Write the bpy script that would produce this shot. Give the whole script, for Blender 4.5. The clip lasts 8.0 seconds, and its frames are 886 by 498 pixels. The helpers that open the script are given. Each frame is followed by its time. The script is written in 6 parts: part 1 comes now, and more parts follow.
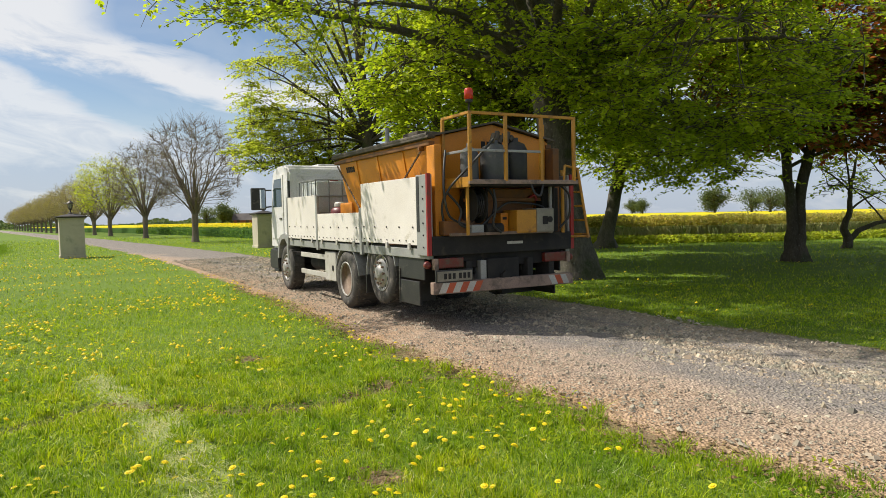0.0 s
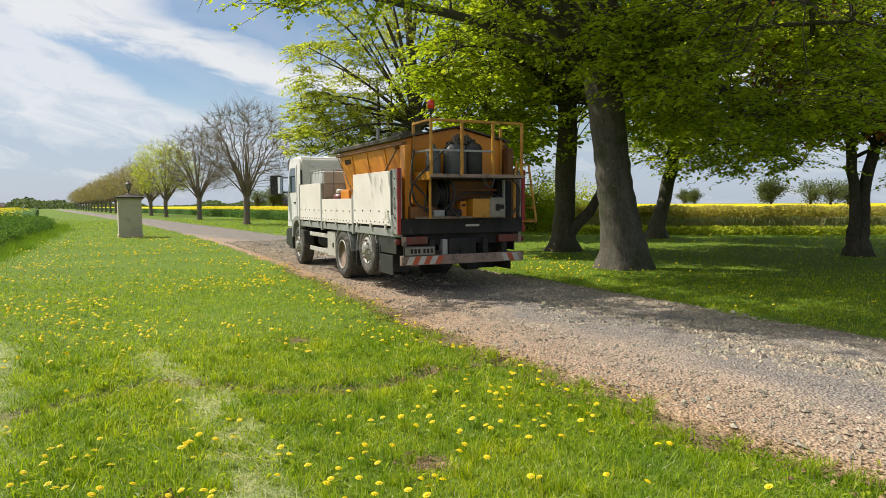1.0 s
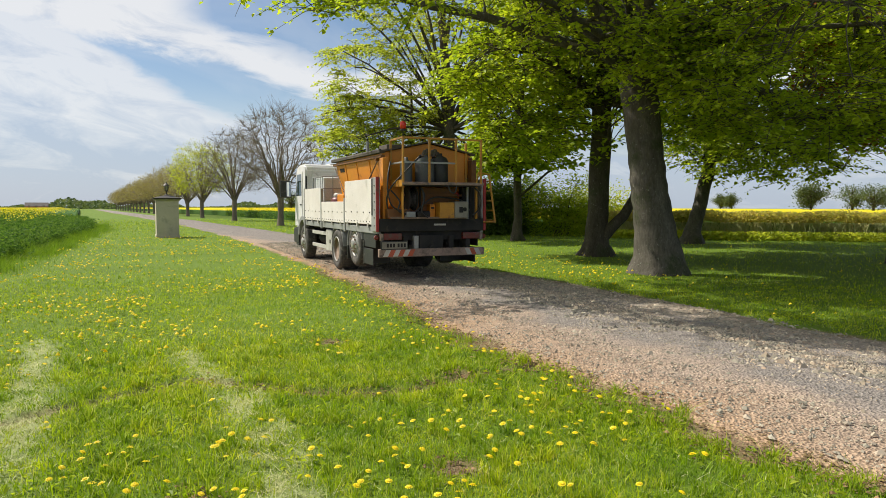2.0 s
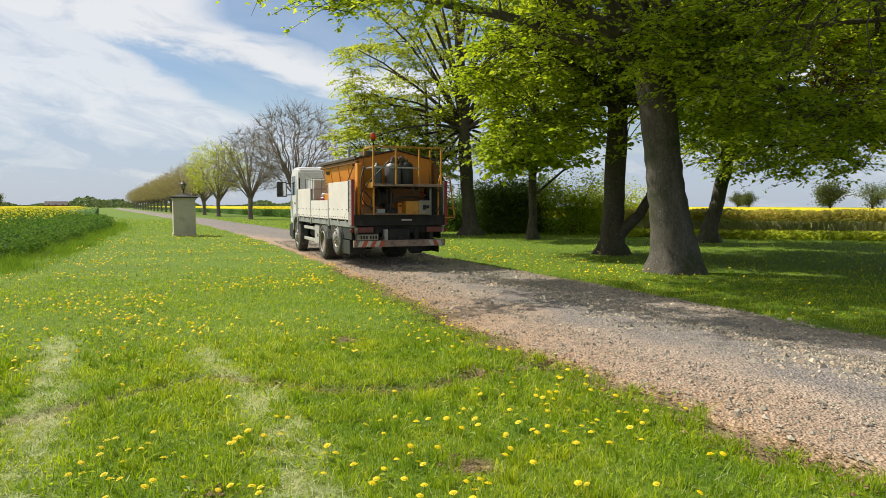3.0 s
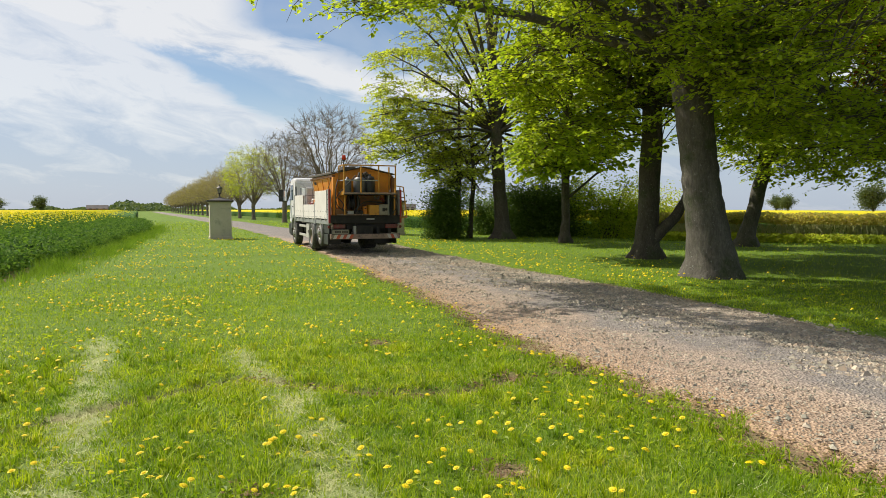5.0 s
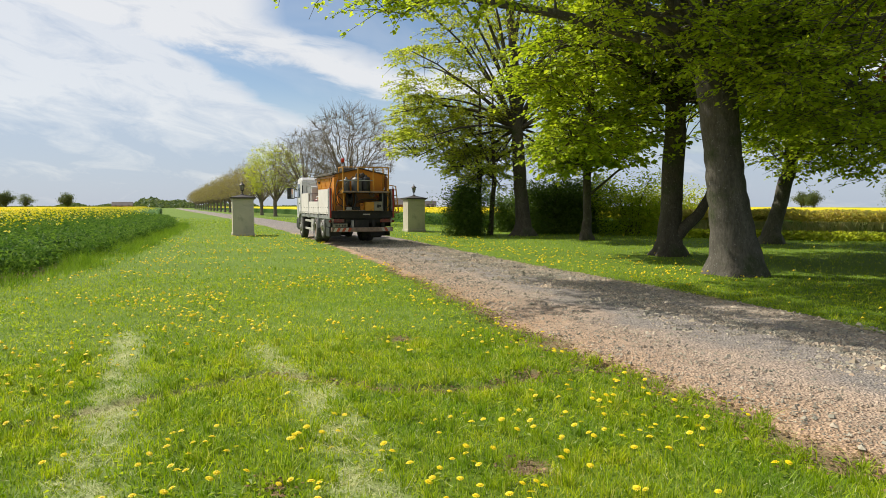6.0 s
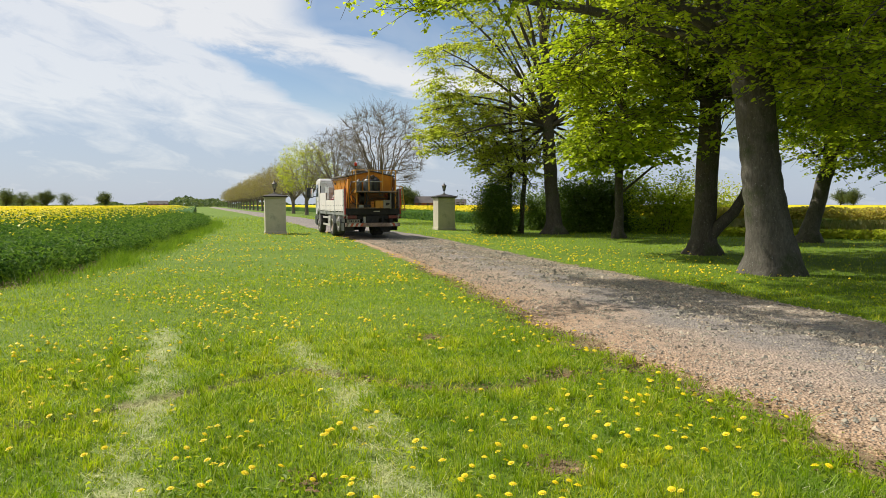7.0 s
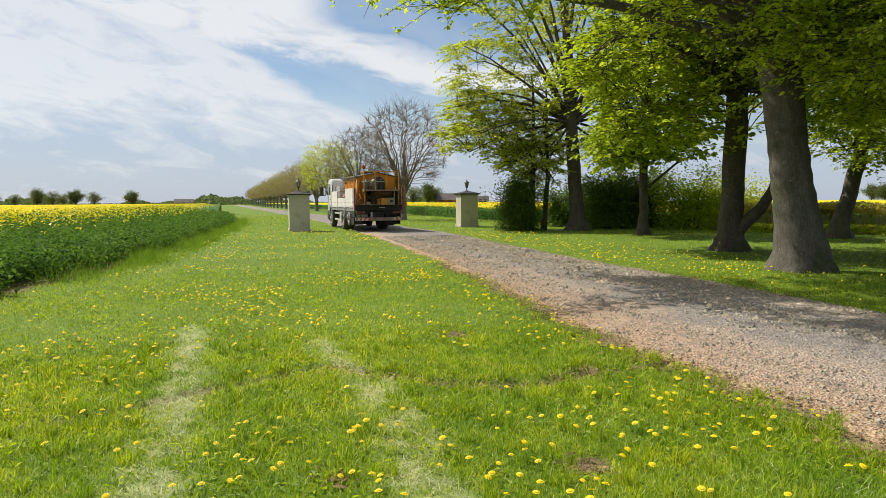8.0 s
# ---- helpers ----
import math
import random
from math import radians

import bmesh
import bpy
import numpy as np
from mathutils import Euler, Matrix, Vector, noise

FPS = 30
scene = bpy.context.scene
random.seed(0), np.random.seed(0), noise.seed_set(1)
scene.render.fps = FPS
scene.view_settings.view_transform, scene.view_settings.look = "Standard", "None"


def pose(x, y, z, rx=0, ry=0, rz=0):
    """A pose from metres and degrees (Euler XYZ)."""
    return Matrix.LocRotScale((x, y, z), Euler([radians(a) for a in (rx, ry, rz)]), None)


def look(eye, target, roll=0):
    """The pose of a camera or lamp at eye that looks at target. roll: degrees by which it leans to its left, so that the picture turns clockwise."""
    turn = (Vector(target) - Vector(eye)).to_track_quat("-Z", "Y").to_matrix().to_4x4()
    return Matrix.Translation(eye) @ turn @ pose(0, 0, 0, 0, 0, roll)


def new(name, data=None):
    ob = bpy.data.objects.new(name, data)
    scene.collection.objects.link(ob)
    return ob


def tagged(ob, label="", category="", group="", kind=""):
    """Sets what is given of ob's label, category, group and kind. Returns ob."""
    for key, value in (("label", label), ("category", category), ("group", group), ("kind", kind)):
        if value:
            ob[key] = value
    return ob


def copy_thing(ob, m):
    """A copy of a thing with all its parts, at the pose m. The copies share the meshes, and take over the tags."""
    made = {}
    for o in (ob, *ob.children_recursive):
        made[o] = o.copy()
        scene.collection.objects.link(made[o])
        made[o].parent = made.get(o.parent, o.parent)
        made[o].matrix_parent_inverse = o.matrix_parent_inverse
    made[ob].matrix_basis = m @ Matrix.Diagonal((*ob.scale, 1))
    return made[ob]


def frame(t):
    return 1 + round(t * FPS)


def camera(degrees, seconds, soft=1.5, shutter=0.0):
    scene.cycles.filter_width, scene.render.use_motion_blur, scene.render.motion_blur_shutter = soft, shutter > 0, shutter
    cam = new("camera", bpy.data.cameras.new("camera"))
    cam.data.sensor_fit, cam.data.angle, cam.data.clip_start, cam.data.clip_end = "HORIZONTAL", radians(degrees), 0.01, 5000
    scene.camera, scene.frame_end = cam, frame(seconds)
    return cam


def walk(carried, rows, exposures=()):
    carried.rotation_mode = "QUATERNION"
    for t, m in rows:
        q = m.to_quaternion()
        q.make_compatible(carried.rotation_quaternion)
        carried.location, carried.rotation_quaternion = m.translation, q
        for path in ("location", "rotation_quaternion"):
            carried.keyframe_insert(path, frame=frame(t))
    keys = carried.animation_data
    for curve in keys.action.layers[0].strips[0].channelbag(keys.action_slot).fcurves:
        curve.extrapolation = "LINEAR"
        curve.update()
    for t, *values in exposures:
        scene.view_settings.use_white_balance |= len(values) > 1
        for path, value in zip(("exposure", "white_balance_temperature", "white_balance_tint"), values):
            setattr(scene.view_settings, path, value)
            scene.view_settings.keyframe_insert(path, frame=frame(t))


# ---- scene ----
# ---- camera: a hand-held phone at eye height, slowly panning left ----
cam = camera(65.7, 8.0, soft=0.65)
PATH = [
    (0.0, .049, -.064, 1.704, 1.20, -2.90, 1.28), (0.5, .014, -.022, 1.687, 3.83, -4.12, 1.11),
    (1.0, .020, -.015, 1.697, 5.12, -3.97, .31), (1.5, .018, -.006, 1.702, 6.55, -3.67, -.01),
    (3.0, .005, .008, 1.696, 8.99, -3.84, -.08), (3.5, .006, .009, 1.703, 9.23, -3.58, .03),
    (4.0, .002, .003, 1.700, 10.07, -3.48, .05), (4.5, .000, .000, 1.700, 11.00, -3.45, .00),
    (6.0, -.020, -.008, 1.698, 13.35, -3.82, -.04), (6.5, -.029, -.014, 1.699, 14.83, -3.77, -.05),
    (7.0, -.036, -.014, 1.697, 15.84, -3.96, .05), (7.5, -.048, -.022, 1.700, 16.82, -4.08, .30),
    (8.0, -.058, -.021, 1.701, 17.70, -4.21, .35)]
walk(cam, [(t, pose(x, y, z, 90 + p, r, w)) for t, x, y, z, w, p, r in PATH])

# ---- daylight: sun from the left, half way up, thin high cloud ----
SUN_EL, SUN_DIR = 51.0, Vector((-.968, .25, 0)).normalized()
scene.view_settings.exposure = 0.3
sun = new("sun", bpy.data.lights.new("sun", "SUN"))
sun.data.energy, sun.data.angle, sun.data.color = 5.0, radians(0.6), (1.0, .94, .83)
sun_way = Vector((SUN_DIR.x * math.cos(radians(SUN_EL)), SUN_DIR.y * math.cos(radians(SUN_EL)), math.sin(radians(SUN_EL))))
sun.matrix_world = look(sun_way * 60, (0, 0, 0))


def build_world():
    w = bpy.data.worlds.new("sky")
    scene.world = w
    w.use_nodes = True
    nt = w.node_tree
    nt.nodes.clear()
    N = lambda k: nt.nodes.new(k)
    L = nt.links.new
    sky = N("ShaderNodeTexSky")
    sky.sky_type, sky.sun_disc = "NISHITA", False
    sky.sun_elevation = radians(SUN_EL)
    sky.sun_rotation = math.atan2(SUN_DIR.x, SUN_DIR.y)
    sky.air_density, sky.dust_density, sky.ozone_density = 1.0, .6, 2.5
    tc = N("ShaderNodeTexCoord")
    sep = N("ShaderNodeSeparateXYZ")
    L(tc.outputs["Generated"], sep.inputs[0])

    def m(op, a, b, clamp=False):
        n = N("ShaderNodeMath")
        n.operation, n.use_clamp = op, clamp
        for i, q in enumerate((a, b)):
            if q is None:
                continue
            if isinstance(q, (int, float)):
                n.inputs[i].default_value = q
            else:
                L(q, n.inputs[i])
        return n.outputs[0]

    def step(v, a, b):
        n = N("ShaderNodeMapRange")
        n.interpolation_type = "SMOOTHSTEP"
        L(v, n.inputs[0]) if not isinstance(v, (int, float)) else None
        for i, q in ((1, a), (2, b)):
            if isinstance(q, (int, float)):
                n.inputs[i].default_value = q
            else:
                L(q, n.inputs[i])
        return n.outputs[0]
    # bearing (to the left of ahead) and height, in degrees
    az = m("MULTIPLY", m("ARCTAN2", m("MULTIPLY", sep.outputs[0], -1.0), sep.outputs[1]), 57.2958)
    el = m("MULTIPLY", m("ARCSINE", sep.outputs[2], None), 57.2958)
    com = N("ShaderNodeCombineXYZ")
    L(m("MULTIPLY", m("ADD", az, m("MULTIPLY", el, .6)), .050), com.inputs[0])
    L(m("MULTIPLY", m("SUBTRACT", el, m("MULTIPLY", az, .22)), .155), com.inputs[1])

    def cloud(scale, detail, seed, rough=.6, dist=.6):
        n = N("ShaderNodeTexNoise")
        n.noise_dimensions = "3D"
        n.inputs["Scale"].default_value, n.inputs["Detail"].default_value = scale, detail
        n.inputs["Roughness"].default_value, n.inputs["Distortion"].default_value = rough, dist
        add = N("ShaderNodeVectorMath")
        add.operation = "ADD"
        L(com.outputs[0], add.inputs[0])
        add.inputs[1].default_value = (seed, seed * .7, seed * .3)
        L(add.outputs[0], n.inputs["Vector"])
        return n.outputs["Fac"]
    big, fine = cloud(1.1, 4, 3.1), cloud(3.4, 8, 7.7, .64, .5)
    ragged = m("ADD", m("MULTIPLY", m("SUBTRACT", fine, .5), 3.4), m("MULTIPLY", m("SUBTRACT", big, .5), 2.6))
    # long streaks that sink to the right: a thick white bank, a clear rift, a grey veil under it
    q = m("ADD", m("SUBTRACT", el, m("MULTIPLY", m("MINIMUM", m("MAXIMUM", m("SUBTRACT", az, 30.9), -15.0), 14.0), .25)), ragged)
    gap = m("MULTIPLY", step(m("SUBTRACT", 39.0, az), 0.0, 13.0), 1.5)
    shut = m("MULTIPLY", m("SUBTRACT", 1.5, gap), 1.4)
    bank = m("MULTIPLY", step(q, m("ADD", gap, 10.1), m("ADD", gap, 11.4)), m("SUBTRACT", 1.0, m("MULTIPLY", step(q, 13.8, 15.6), step(m("SUBTRACT", 30.0, az), 0.0, 5.0))))
    veil = m("MULTIPLY", m("SUBTRACT", 1.0, step(q, m("ADD", m("SUBTRACT", 9.2, gap), shut), m("ADD", m("SUBTRACT", 10.6, gap), shut))), .86)
    thin = m("MULTIPLY", step(big, .42, .62), .16)
    haze = m("MULTIPLY", m("SUBTRACT", 1.0, step(el, 1.0, 10.0)), .80)
    # cloud added above the view, to lift the light in the shade
    high_fill = m("MULTIPLY", m("MULTIPLY", step(el, 19.0, 30.0), step(big, .36, .60)), .65)
    cover = m("MAXIMUM", m("MAXIMUM", m("MAXIMUM", bank, veil), m("MAXIMUM", thin, haze)), high_fill, True)
    low = step(el, 2.0, 9.0)
    shade = N("ShaderNodeMapRange")
    L(m("ADD", m("MULTIPLY", fine, .75), m("MULTIPLY", low, .25)), shade.inputs[0])
    shade.inputs[1].default_value, shade.inputs[2].default_value = .40, .63
    grey = N("ShaderNodeMix")
    grey.data_type = "RGBA"
    L(shade.outputs[0], grey.inputs[0])
    grey.inputs[6].default_value, grey.inputs[7].default_value = (4.9, 5.7, 7.0, 1), (8.3, 8.4, 8.6, 1)
    mix = N("ShaderNodeMix")
    mix.data_type = "RGBA"
    L(m("MULTIPLY", cover, .93), mix.inputs[0])
    L(sky.outputs[0], mix.inputs[6])
    L(grey.outputs[2], mix.inputs[7])
    bg = N("ShaderNodeBackground")
    bg.inputs[1].default_value = .082
    L(mix.outputs[2], bg.inputs[0])
    out = N("ShaderNodeOutputWorld")
    L(bg.outputs[0], out.inputs[0])


build_world()


# ---- materials ----
class Nodes:
    def __init__(self, name):
        self.mat = bpy.data.materials.new(name)
        self.mat.use_nodes = True
        self.nt = self.mat.node_tree
        self.nt.nodes.clear()
        self.out = self.nt.nodes.new("ShaderNodeOutputMaterial")

    def add(self, kind, **sets):
        n = self.nt.nodes.new(kind)
        for k, v in sets.items():
            n.inputs[k.replace("_", " ")].default_value = v
        return n

    def link(self, a, b):
        self.nt.links.new(a, b)

    def noise(self, scale, detail=4, rough=.6, coord="Object", stretch=None, dist=0.0):
        tc = self.add("ShaderNodeTexCoord")
        n = self.add("ShaderNodeTexNoise", Scale=scale, Detail=detail, Roughness=rough, Distortion=dist)
        if stretch:
            mp = self.add("ShaderNodeMapping", Scale=stretch)
            self.link(tc.outputs[coord], mp.inputs[0])
            self.link(mp.outputs[0], n.inputs["Vector"])
        else:
            self.link(tc.outputs[coord], n.inputs["Vector"])
        return n.outputs["Fac"]

    def span(self, fac, a, b, lo=0.0, hi=1.0):
        n = self.add("ShaderNodeMapRange")
        self.link(fac, n.inputs[0])
        for i, v in enumerate((a, b, lo, hi)):
            n.inputs[i + 1].default_value = v
        return n.outputs[0]

    def mix(self, fac, a, b, mode="MIX"):
        n = self.add("ShaderNodeMix")
        n.data_type, n.blend_type = "RGBA", mode
        for i, v in ((0, fac), (6, a), (7, b)):
            if isinstance(v, (int, float)):
                n.inputs[i].default_value = v
            elif isinstance(v, tuple):
                n.inputs[i].default_value = (*v, 1)[:4]
            else:
                self.link(v, n.inputs[i])
        return n.outputs[2]

    def bump(self, h, strength, distance=.01):
        n = self.add("ShaderNodeBump", Strength=strength, Distance=distance)
        self.link(h, n.inputs["Height"])
        return n.outputs[0]

    def finish(self, col, rough=.6, metal=0.0, normal=None, through_light=0.0, spec=.5, tint=None):
        p = self.add("ShaderNodeBsdfPrincipled", Metallic=metal)
        p.inputs["Specular IOR Level"].default_value = spec
        if isinstance(col, tuple):
            p.inputs["Base Color"].default_value = (*col, 1)[:4]
        else:
            self.link(col, p.inputs["Base Color"])
        if isinstance(rough, (int, float)):
            p.inputs["Roughness"].default_value = rough
        else:
            self.link(rough, p.inputs["Roughness"])
        if normal is not None:
            self.link(normal, p.inputs["Normal"])
        last = p.outputs[0]
        if through_light:
            t = self.add("ShaderNodeBsdfTranslucent")
            c = self.mix(1.0, col, tint or (1.0, 1.0, .6), "MULTIPLY")
            self.link(c, t.inputs[0])
            mx = self.add("ShaderNodeMixShader")
            mx.inputs[0].default_value = through_light
            self.link(last, mx.inputs[1])
            self.link(t.outputs[0], mx.inputs[2])
            last = mx.outputs[0]
        self.link(last, self.out.inputs[0])
        return self.mat


def plain(name, c1, c2, big=2.0, fine=60.0, rough=.6, metal=0.0, bump=.15, dirt=None, dirt_at=.56, stretch=None, spec=.5):
    """A surface of two near tones, fine grain, and dirt with a shape of its own."""
    n = Nodes(name)
    f1, f2 = n.noise(big, 5, stretch=stretch), n.noise(fine, 3)
    col = n.mix(n.span(f1, .35, .65), c1, c2)
    col = n.mix(1.0, col, n.mix(n.span(f2, .3, .7), (.86, .86, .86), (1.1, 1.1, 1.1)), "MULTIPLY")
    if dirt:
        d = n.noise(big * 1.7, 8, .7, dist=.5)
        col = n.mix(n.span(d, dirt_at, dirt_at + .12), col, dirt)
    return n.finish(col, n.span(f2, .2, .8, rough - .08, rough + .1), metal, n.bump(f2, bump, .004), spec=spec)


def leafy(name, tones, light=.45, rough=.5, spec=.35, tint=None):
    n = Nodes(name)
    g = n.add("ShaderNodeNewGeometry")
    r = n.add("ShaderNodeValToRGB")
    r.color_ramp.elements[0].color = (*tones[0], 1)
    r.color_ramp.elements[1].color = (*tones[-1], 1)
    for i, c in enumerate(tones[1:-1]):
        e = r.color_ramp.elements.new((i + 1) / (len(tones) - 1))
        e.color = (*c, 1)
    n.link(g.outputs["Random Per Island"], r.inputs[0])
    patch, spot = n.noise(.5, 3), n.noise(5, 3)
    col = n.mix(1.0, r.outputs[0], n.mix(n.span(patch, .3, .7), (.80, .85, .8), (1.16, 1.1, 1.0)), "MULTIPLY")
    col = n.mix(1.0, col, n.mix(n.span(spot, .35, .65), (.78, .84, .8), (1.14, 1.08, 1.0)), "MULTIPLY")
    return n.finish(col, rough, 0, None, light, spec, tint)


def turf_blades(name, tones, dry):
    """Grass in drifts: dark lush patches, yellowish ones, and a few dry blades."""
    n = Nodes(name)
    g = n.add("ShaderNodeNewGeometry")
    r = n.add("ShaderNodeValToRGB")
    r.color_ramp.elements[0].color = (*tones[0], 1)
    r.color_ramp.elements[1].color = (*dry, 1)
    for i, c in enumerate(tones[1:]):
        r.color_ramp.elements.new((i + 1) / len(tones) * .93).color = (*c, 1)
    n.link(g.outputs["Random Per Island"], r.inputs[0])
    patch, drift, spot = n.noise(.42, 4, .6), n.noise(1.7, 5, .65), n.noise(7, 3)
    col = n.mix(1.0, r.outputs[0], n.mix(n.span(patch, .32, .68), (.72, .84, .8), (1.22, 1.10, 1.0)), "MULTIPLY")
    col = n.mix(1.0, col, n.mix(n.span(drift, .33, .67), (.66, .78, .75), (1.26, 1.14, 1.0)), "MULTIPLY")
    col = n.mix(1.0, col, n.mix(n.span(spot, .33, .67), (.74, .80, .8), (1.16, 1.12, 1.0)), "MULTIPLY")
    return n.finish(col, .5, 0, None, .5, .3)


def bark(name, c1, c2, c3):
    n = Nodes(name)
    a, b, c = n.noise(3, 6, .7, stretch=(1, 1, .35)), n.noise(28, 5, .7, stretch=(1, 1, .3)), n.noise(1.1, 5, .65)
    col = n.mix(n.span(a, .35, .65), c1, c2)
    col = n.mix(n.span(c, .52, .66), col, c3)
    col = n.mix(1.0, col, n.mix(n.span(b, .3, .7), (.6, .6, .6), (1.2, 1.2, 1.2)), "MULTIPLY")
    lichen = n.noise(17, 4, .75)
    col = n.mix(n.span(lichen, .62, .68, 0, .55), col, (.34, .35, .30))
    furrow = n.noise(9, 5, .7, stretch=(1, 1, .16), dist=.4)
    h = n.mix(.5, furrow, b)
    return n.finish(col, .9, 0, n.bump(h, .8, .035), spec=.2)


MAT = {}


def materials():
    M = MAT
    M["bark_grey"] = bark("bark_grey", (.075, .066, .053), (.135, .122, .10), (.058, .066, .032))
    M["bark_dark"] = bark("bark_dark", (.06, .05, .038), (.105, .09, .07), (.055, .065, .03))
    M["twig"] = bark("twig", (.17, .135, .105), (.25, .205, .16), (.20, .17, .115))
    M["leaf_fresh"] = leafy("leaf_fresh", [(.24, .345, .018), (.35, .45, .026), (.45, .52, .036), (.30, .40, .022)], .62, tint=(1.1, 1.1, .7))
    M["leaf_deep"] = leafy("leaf_deep", [(.27, .38, .022), (.38, .49, .032), (.49, .58, .042), (.32, .43, .026)], .66, tint=(1.25, 1.2, .85))
    M["leaf_yellow"] = leafy("leaf_yellow", [(.35, .43, .04), (.48, .54, .06), (.41, .47, .06), (.52, .52, .09)], .64, tint=(1.2, 1.2, .85))
    M["leaf_copper"] = leafy("leaf_copper", [(.40, .11, .06), (.46, .16, .07), (.40, .13, .06), (.28, .30, .04), (.26, .36, .035)], .6, tint=(1.1, .9, .5))
    M["leaf_bush"] = leafy("leaf_bush", [(.07, .125, .022), (.11, .18, .03), (.16, .24, .04)], .42)
    # far foliage: the haze of distance is greyed into the leaf colour
    M["leaf_far_haze"] = leafy("leaf_far_haze", [(.09, .13, .065), (.13, .175, .085), (.17, .20, .10)], .35, .8, .1)
    M["bud"] = leafy("bud", [(.31, .27, .10), (.36, .29, .13), (.32, .33, .10)], .55)
    M["hedge_leaf"] = leafy("hedge_leaf", [(.46, .40, .12), (.52, .43, .17), (.44, .46, .11)], .62)
    M["grass"] = turf_blades("grass", [(.11, .205, .007), (.34, .475, .014), (.51, .62, .022), (.23, .36, .011)], (.64, .64, .19))
    M["rank_grass"] = leafy("rank_grass", [(.12, .22, .02), (.19, .32, .028), (.27, .41, .04)], .45, .6, .2)
    M["straw"] = leafy("straw", [(.56, .56, .34), (.46, .50, .22), (.64, .61, .42)], .3, .6)
    M["crop_leaf"] = leafy("crop_leaf", [(.055, .13, .03), (.10, .205, .04), (.18, .30, .055), (.12, .205, .065)], .40, .7, .12)
    M["crop_flower"] = leafy("crop_flower", [(.80, .66, .01), (.85, .74, .02), (.72, .62, .02)], .3, tint=(1, 1, .5))
    M["dandelion"] = leafy("dandelion", [(.88, .62, .004), (.92, .74, .008)], .15, tint=(1, 1, .5))
    M["stone"] = leafy("stone", [(.38, .32, .27), (.25, .225, .205), (.52, .455, .40), (.15, .14, .135), (.41, .32, .26)], 0, .9, .2)
    M["soil"] = leafy("soil", [(.11, .075, .045), (.20, .135, .08), (.30, .21, .13)], 0, .95, .1)
    M["render"] = plain("render", (.52, .47, .36), (.44, .40, .31), 1.3, 90, .9, bump=.4, dirt=(.34, .32, .25), spec=.2)
    M["cap_metal"] = plain("cap_metal", (.035, .03, .028), (.055, .045, .04), 3, 80, .55, .3)
    M["lantern_glass"] = plain("lantern_glass", (.28, .27, .22), (.33, .31, .26), 5, 80, .15)
    M["cab_paint"] = plain("cab_paint", (.72, .70, .69), (.66, .64, .63), 1.5, 50, .35, bump=.03, dirt=(.44, .43, .40), dirt_at=.55)
    M["board"] = plain("board", (.74, .69, .64), (.66, .61, .56), 1.4, 70, .5, bump=.08, dirt=(.42, .38, .30), dirt_at=.58)
    M["post_grey"] = plain("post_grey", (.34, .34, .33), (.28, .28, .27), 3, 60, .5, .2, dirt=(.22, .20, .17))
    M["steel_dark"] = plain("steel_dark", (.022, .022, .023), (.038, .036, .034), 2.5, 50, .8, 0, dirt=(.06, .05, .04), dirt_at=.56, spec=.2)
    M["black_plastic"] = plain("black_plastic", (.018, .018, .02), (.03, .03, .03), 3, 60, .5, dirt=(.10, .09, .075), dirt_at=.57)
    M["tyre"] = plain("tyre", (.05, .048, .045), (.10, .093, .085), 5, 60, .85, bump=.5, dirt=(.17, .15, .13), dirt_at=.54, spec=.2)
    M["rim"] = plain("rim", (.30, .29, .27), (.38, .36, .34), 4, 60, .5, .35, dirt=(.20, .17, .14))
    M["rust"] = plain("rust", (.15, .10, .07), (.22, .16, .12), 8, 60, .85, dirt=(.10, .065, .045))
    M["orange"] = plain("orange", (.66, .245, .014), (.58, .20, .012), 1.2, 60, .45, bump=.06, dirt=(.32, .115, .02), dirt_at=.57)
    # worn orange, darkened further to carry the shade under the tail platform
    M["orange_worn_shaded"] = plain("orange_worn_shaded", (.21, .085, .018), (.15, .06, .015), 2.0, 50, .65, bump=.15, dirt=(.10, .05, .025), dirt_at=.5)
    M["yellow_paint"] = plain("yellow_paint", (.52, .25, .022), (.40, .18, .02), 2.5, 60, .5, dirt=(.17, .08, .03), dirt_at=.55)
    M["tarp"] = plain("tarp", (.06, .05, .04), (.10, .08, .06), 3, 40, .8, dirt=(.16, .12, .08))
    M["red"] = plain("red", (.34, .02, .018), (.26, .022, .02), 3, 60, .5, dirt=(.15, .04, .03))
    M["bumper_dirt"] = plain("bumper_dirt", (.34, .24, .19), (.22, .15, .12), 2, 60, .6, dirt=(.12, .09, .07), dirt_at=.5)
    M["red_lens"] = plain("red_lens", (.17, .02, .014), (.12, .018, .013), 5, 80, .35, dirt=(.09, .05, .035), dirt_at=.5)
    M["hazard_orange"] = plain("hazard_orange", (.46, .09, .03), (.38, .07, .03), 3, 60, .5, dirt=(.24, .12, .08), dirt_at=.55)
    M["white_worn"] = plain("white_worn", (.52, .50, .46), (.40, .38, .34), 3, 60, .5, dirt=(.30, .27, .22))
    M["tank"] = plain("tank", (.66, .68, .66), (.58, .60, .58), 2, 50, .35)
    M["grey_plastic"] = plain("grey_plastic", (.075, .08, .085), (.11, .11, .115), 3, 50, .45, dirt=(.16, .145, .12))
    M["maroon"] = plain("maroon", (.10, .012, .015), (.14, .02, .02), 3, 60, .4)
    M["plate_pale"] = plain("plate_pale", (.26, .24, .19), (.19, .17, .135), 6, 60, .5)
    M["brick_far"] = plain("brick_far", (.20, .08, .055), (.26, .11, .07), .4, 8, .9)
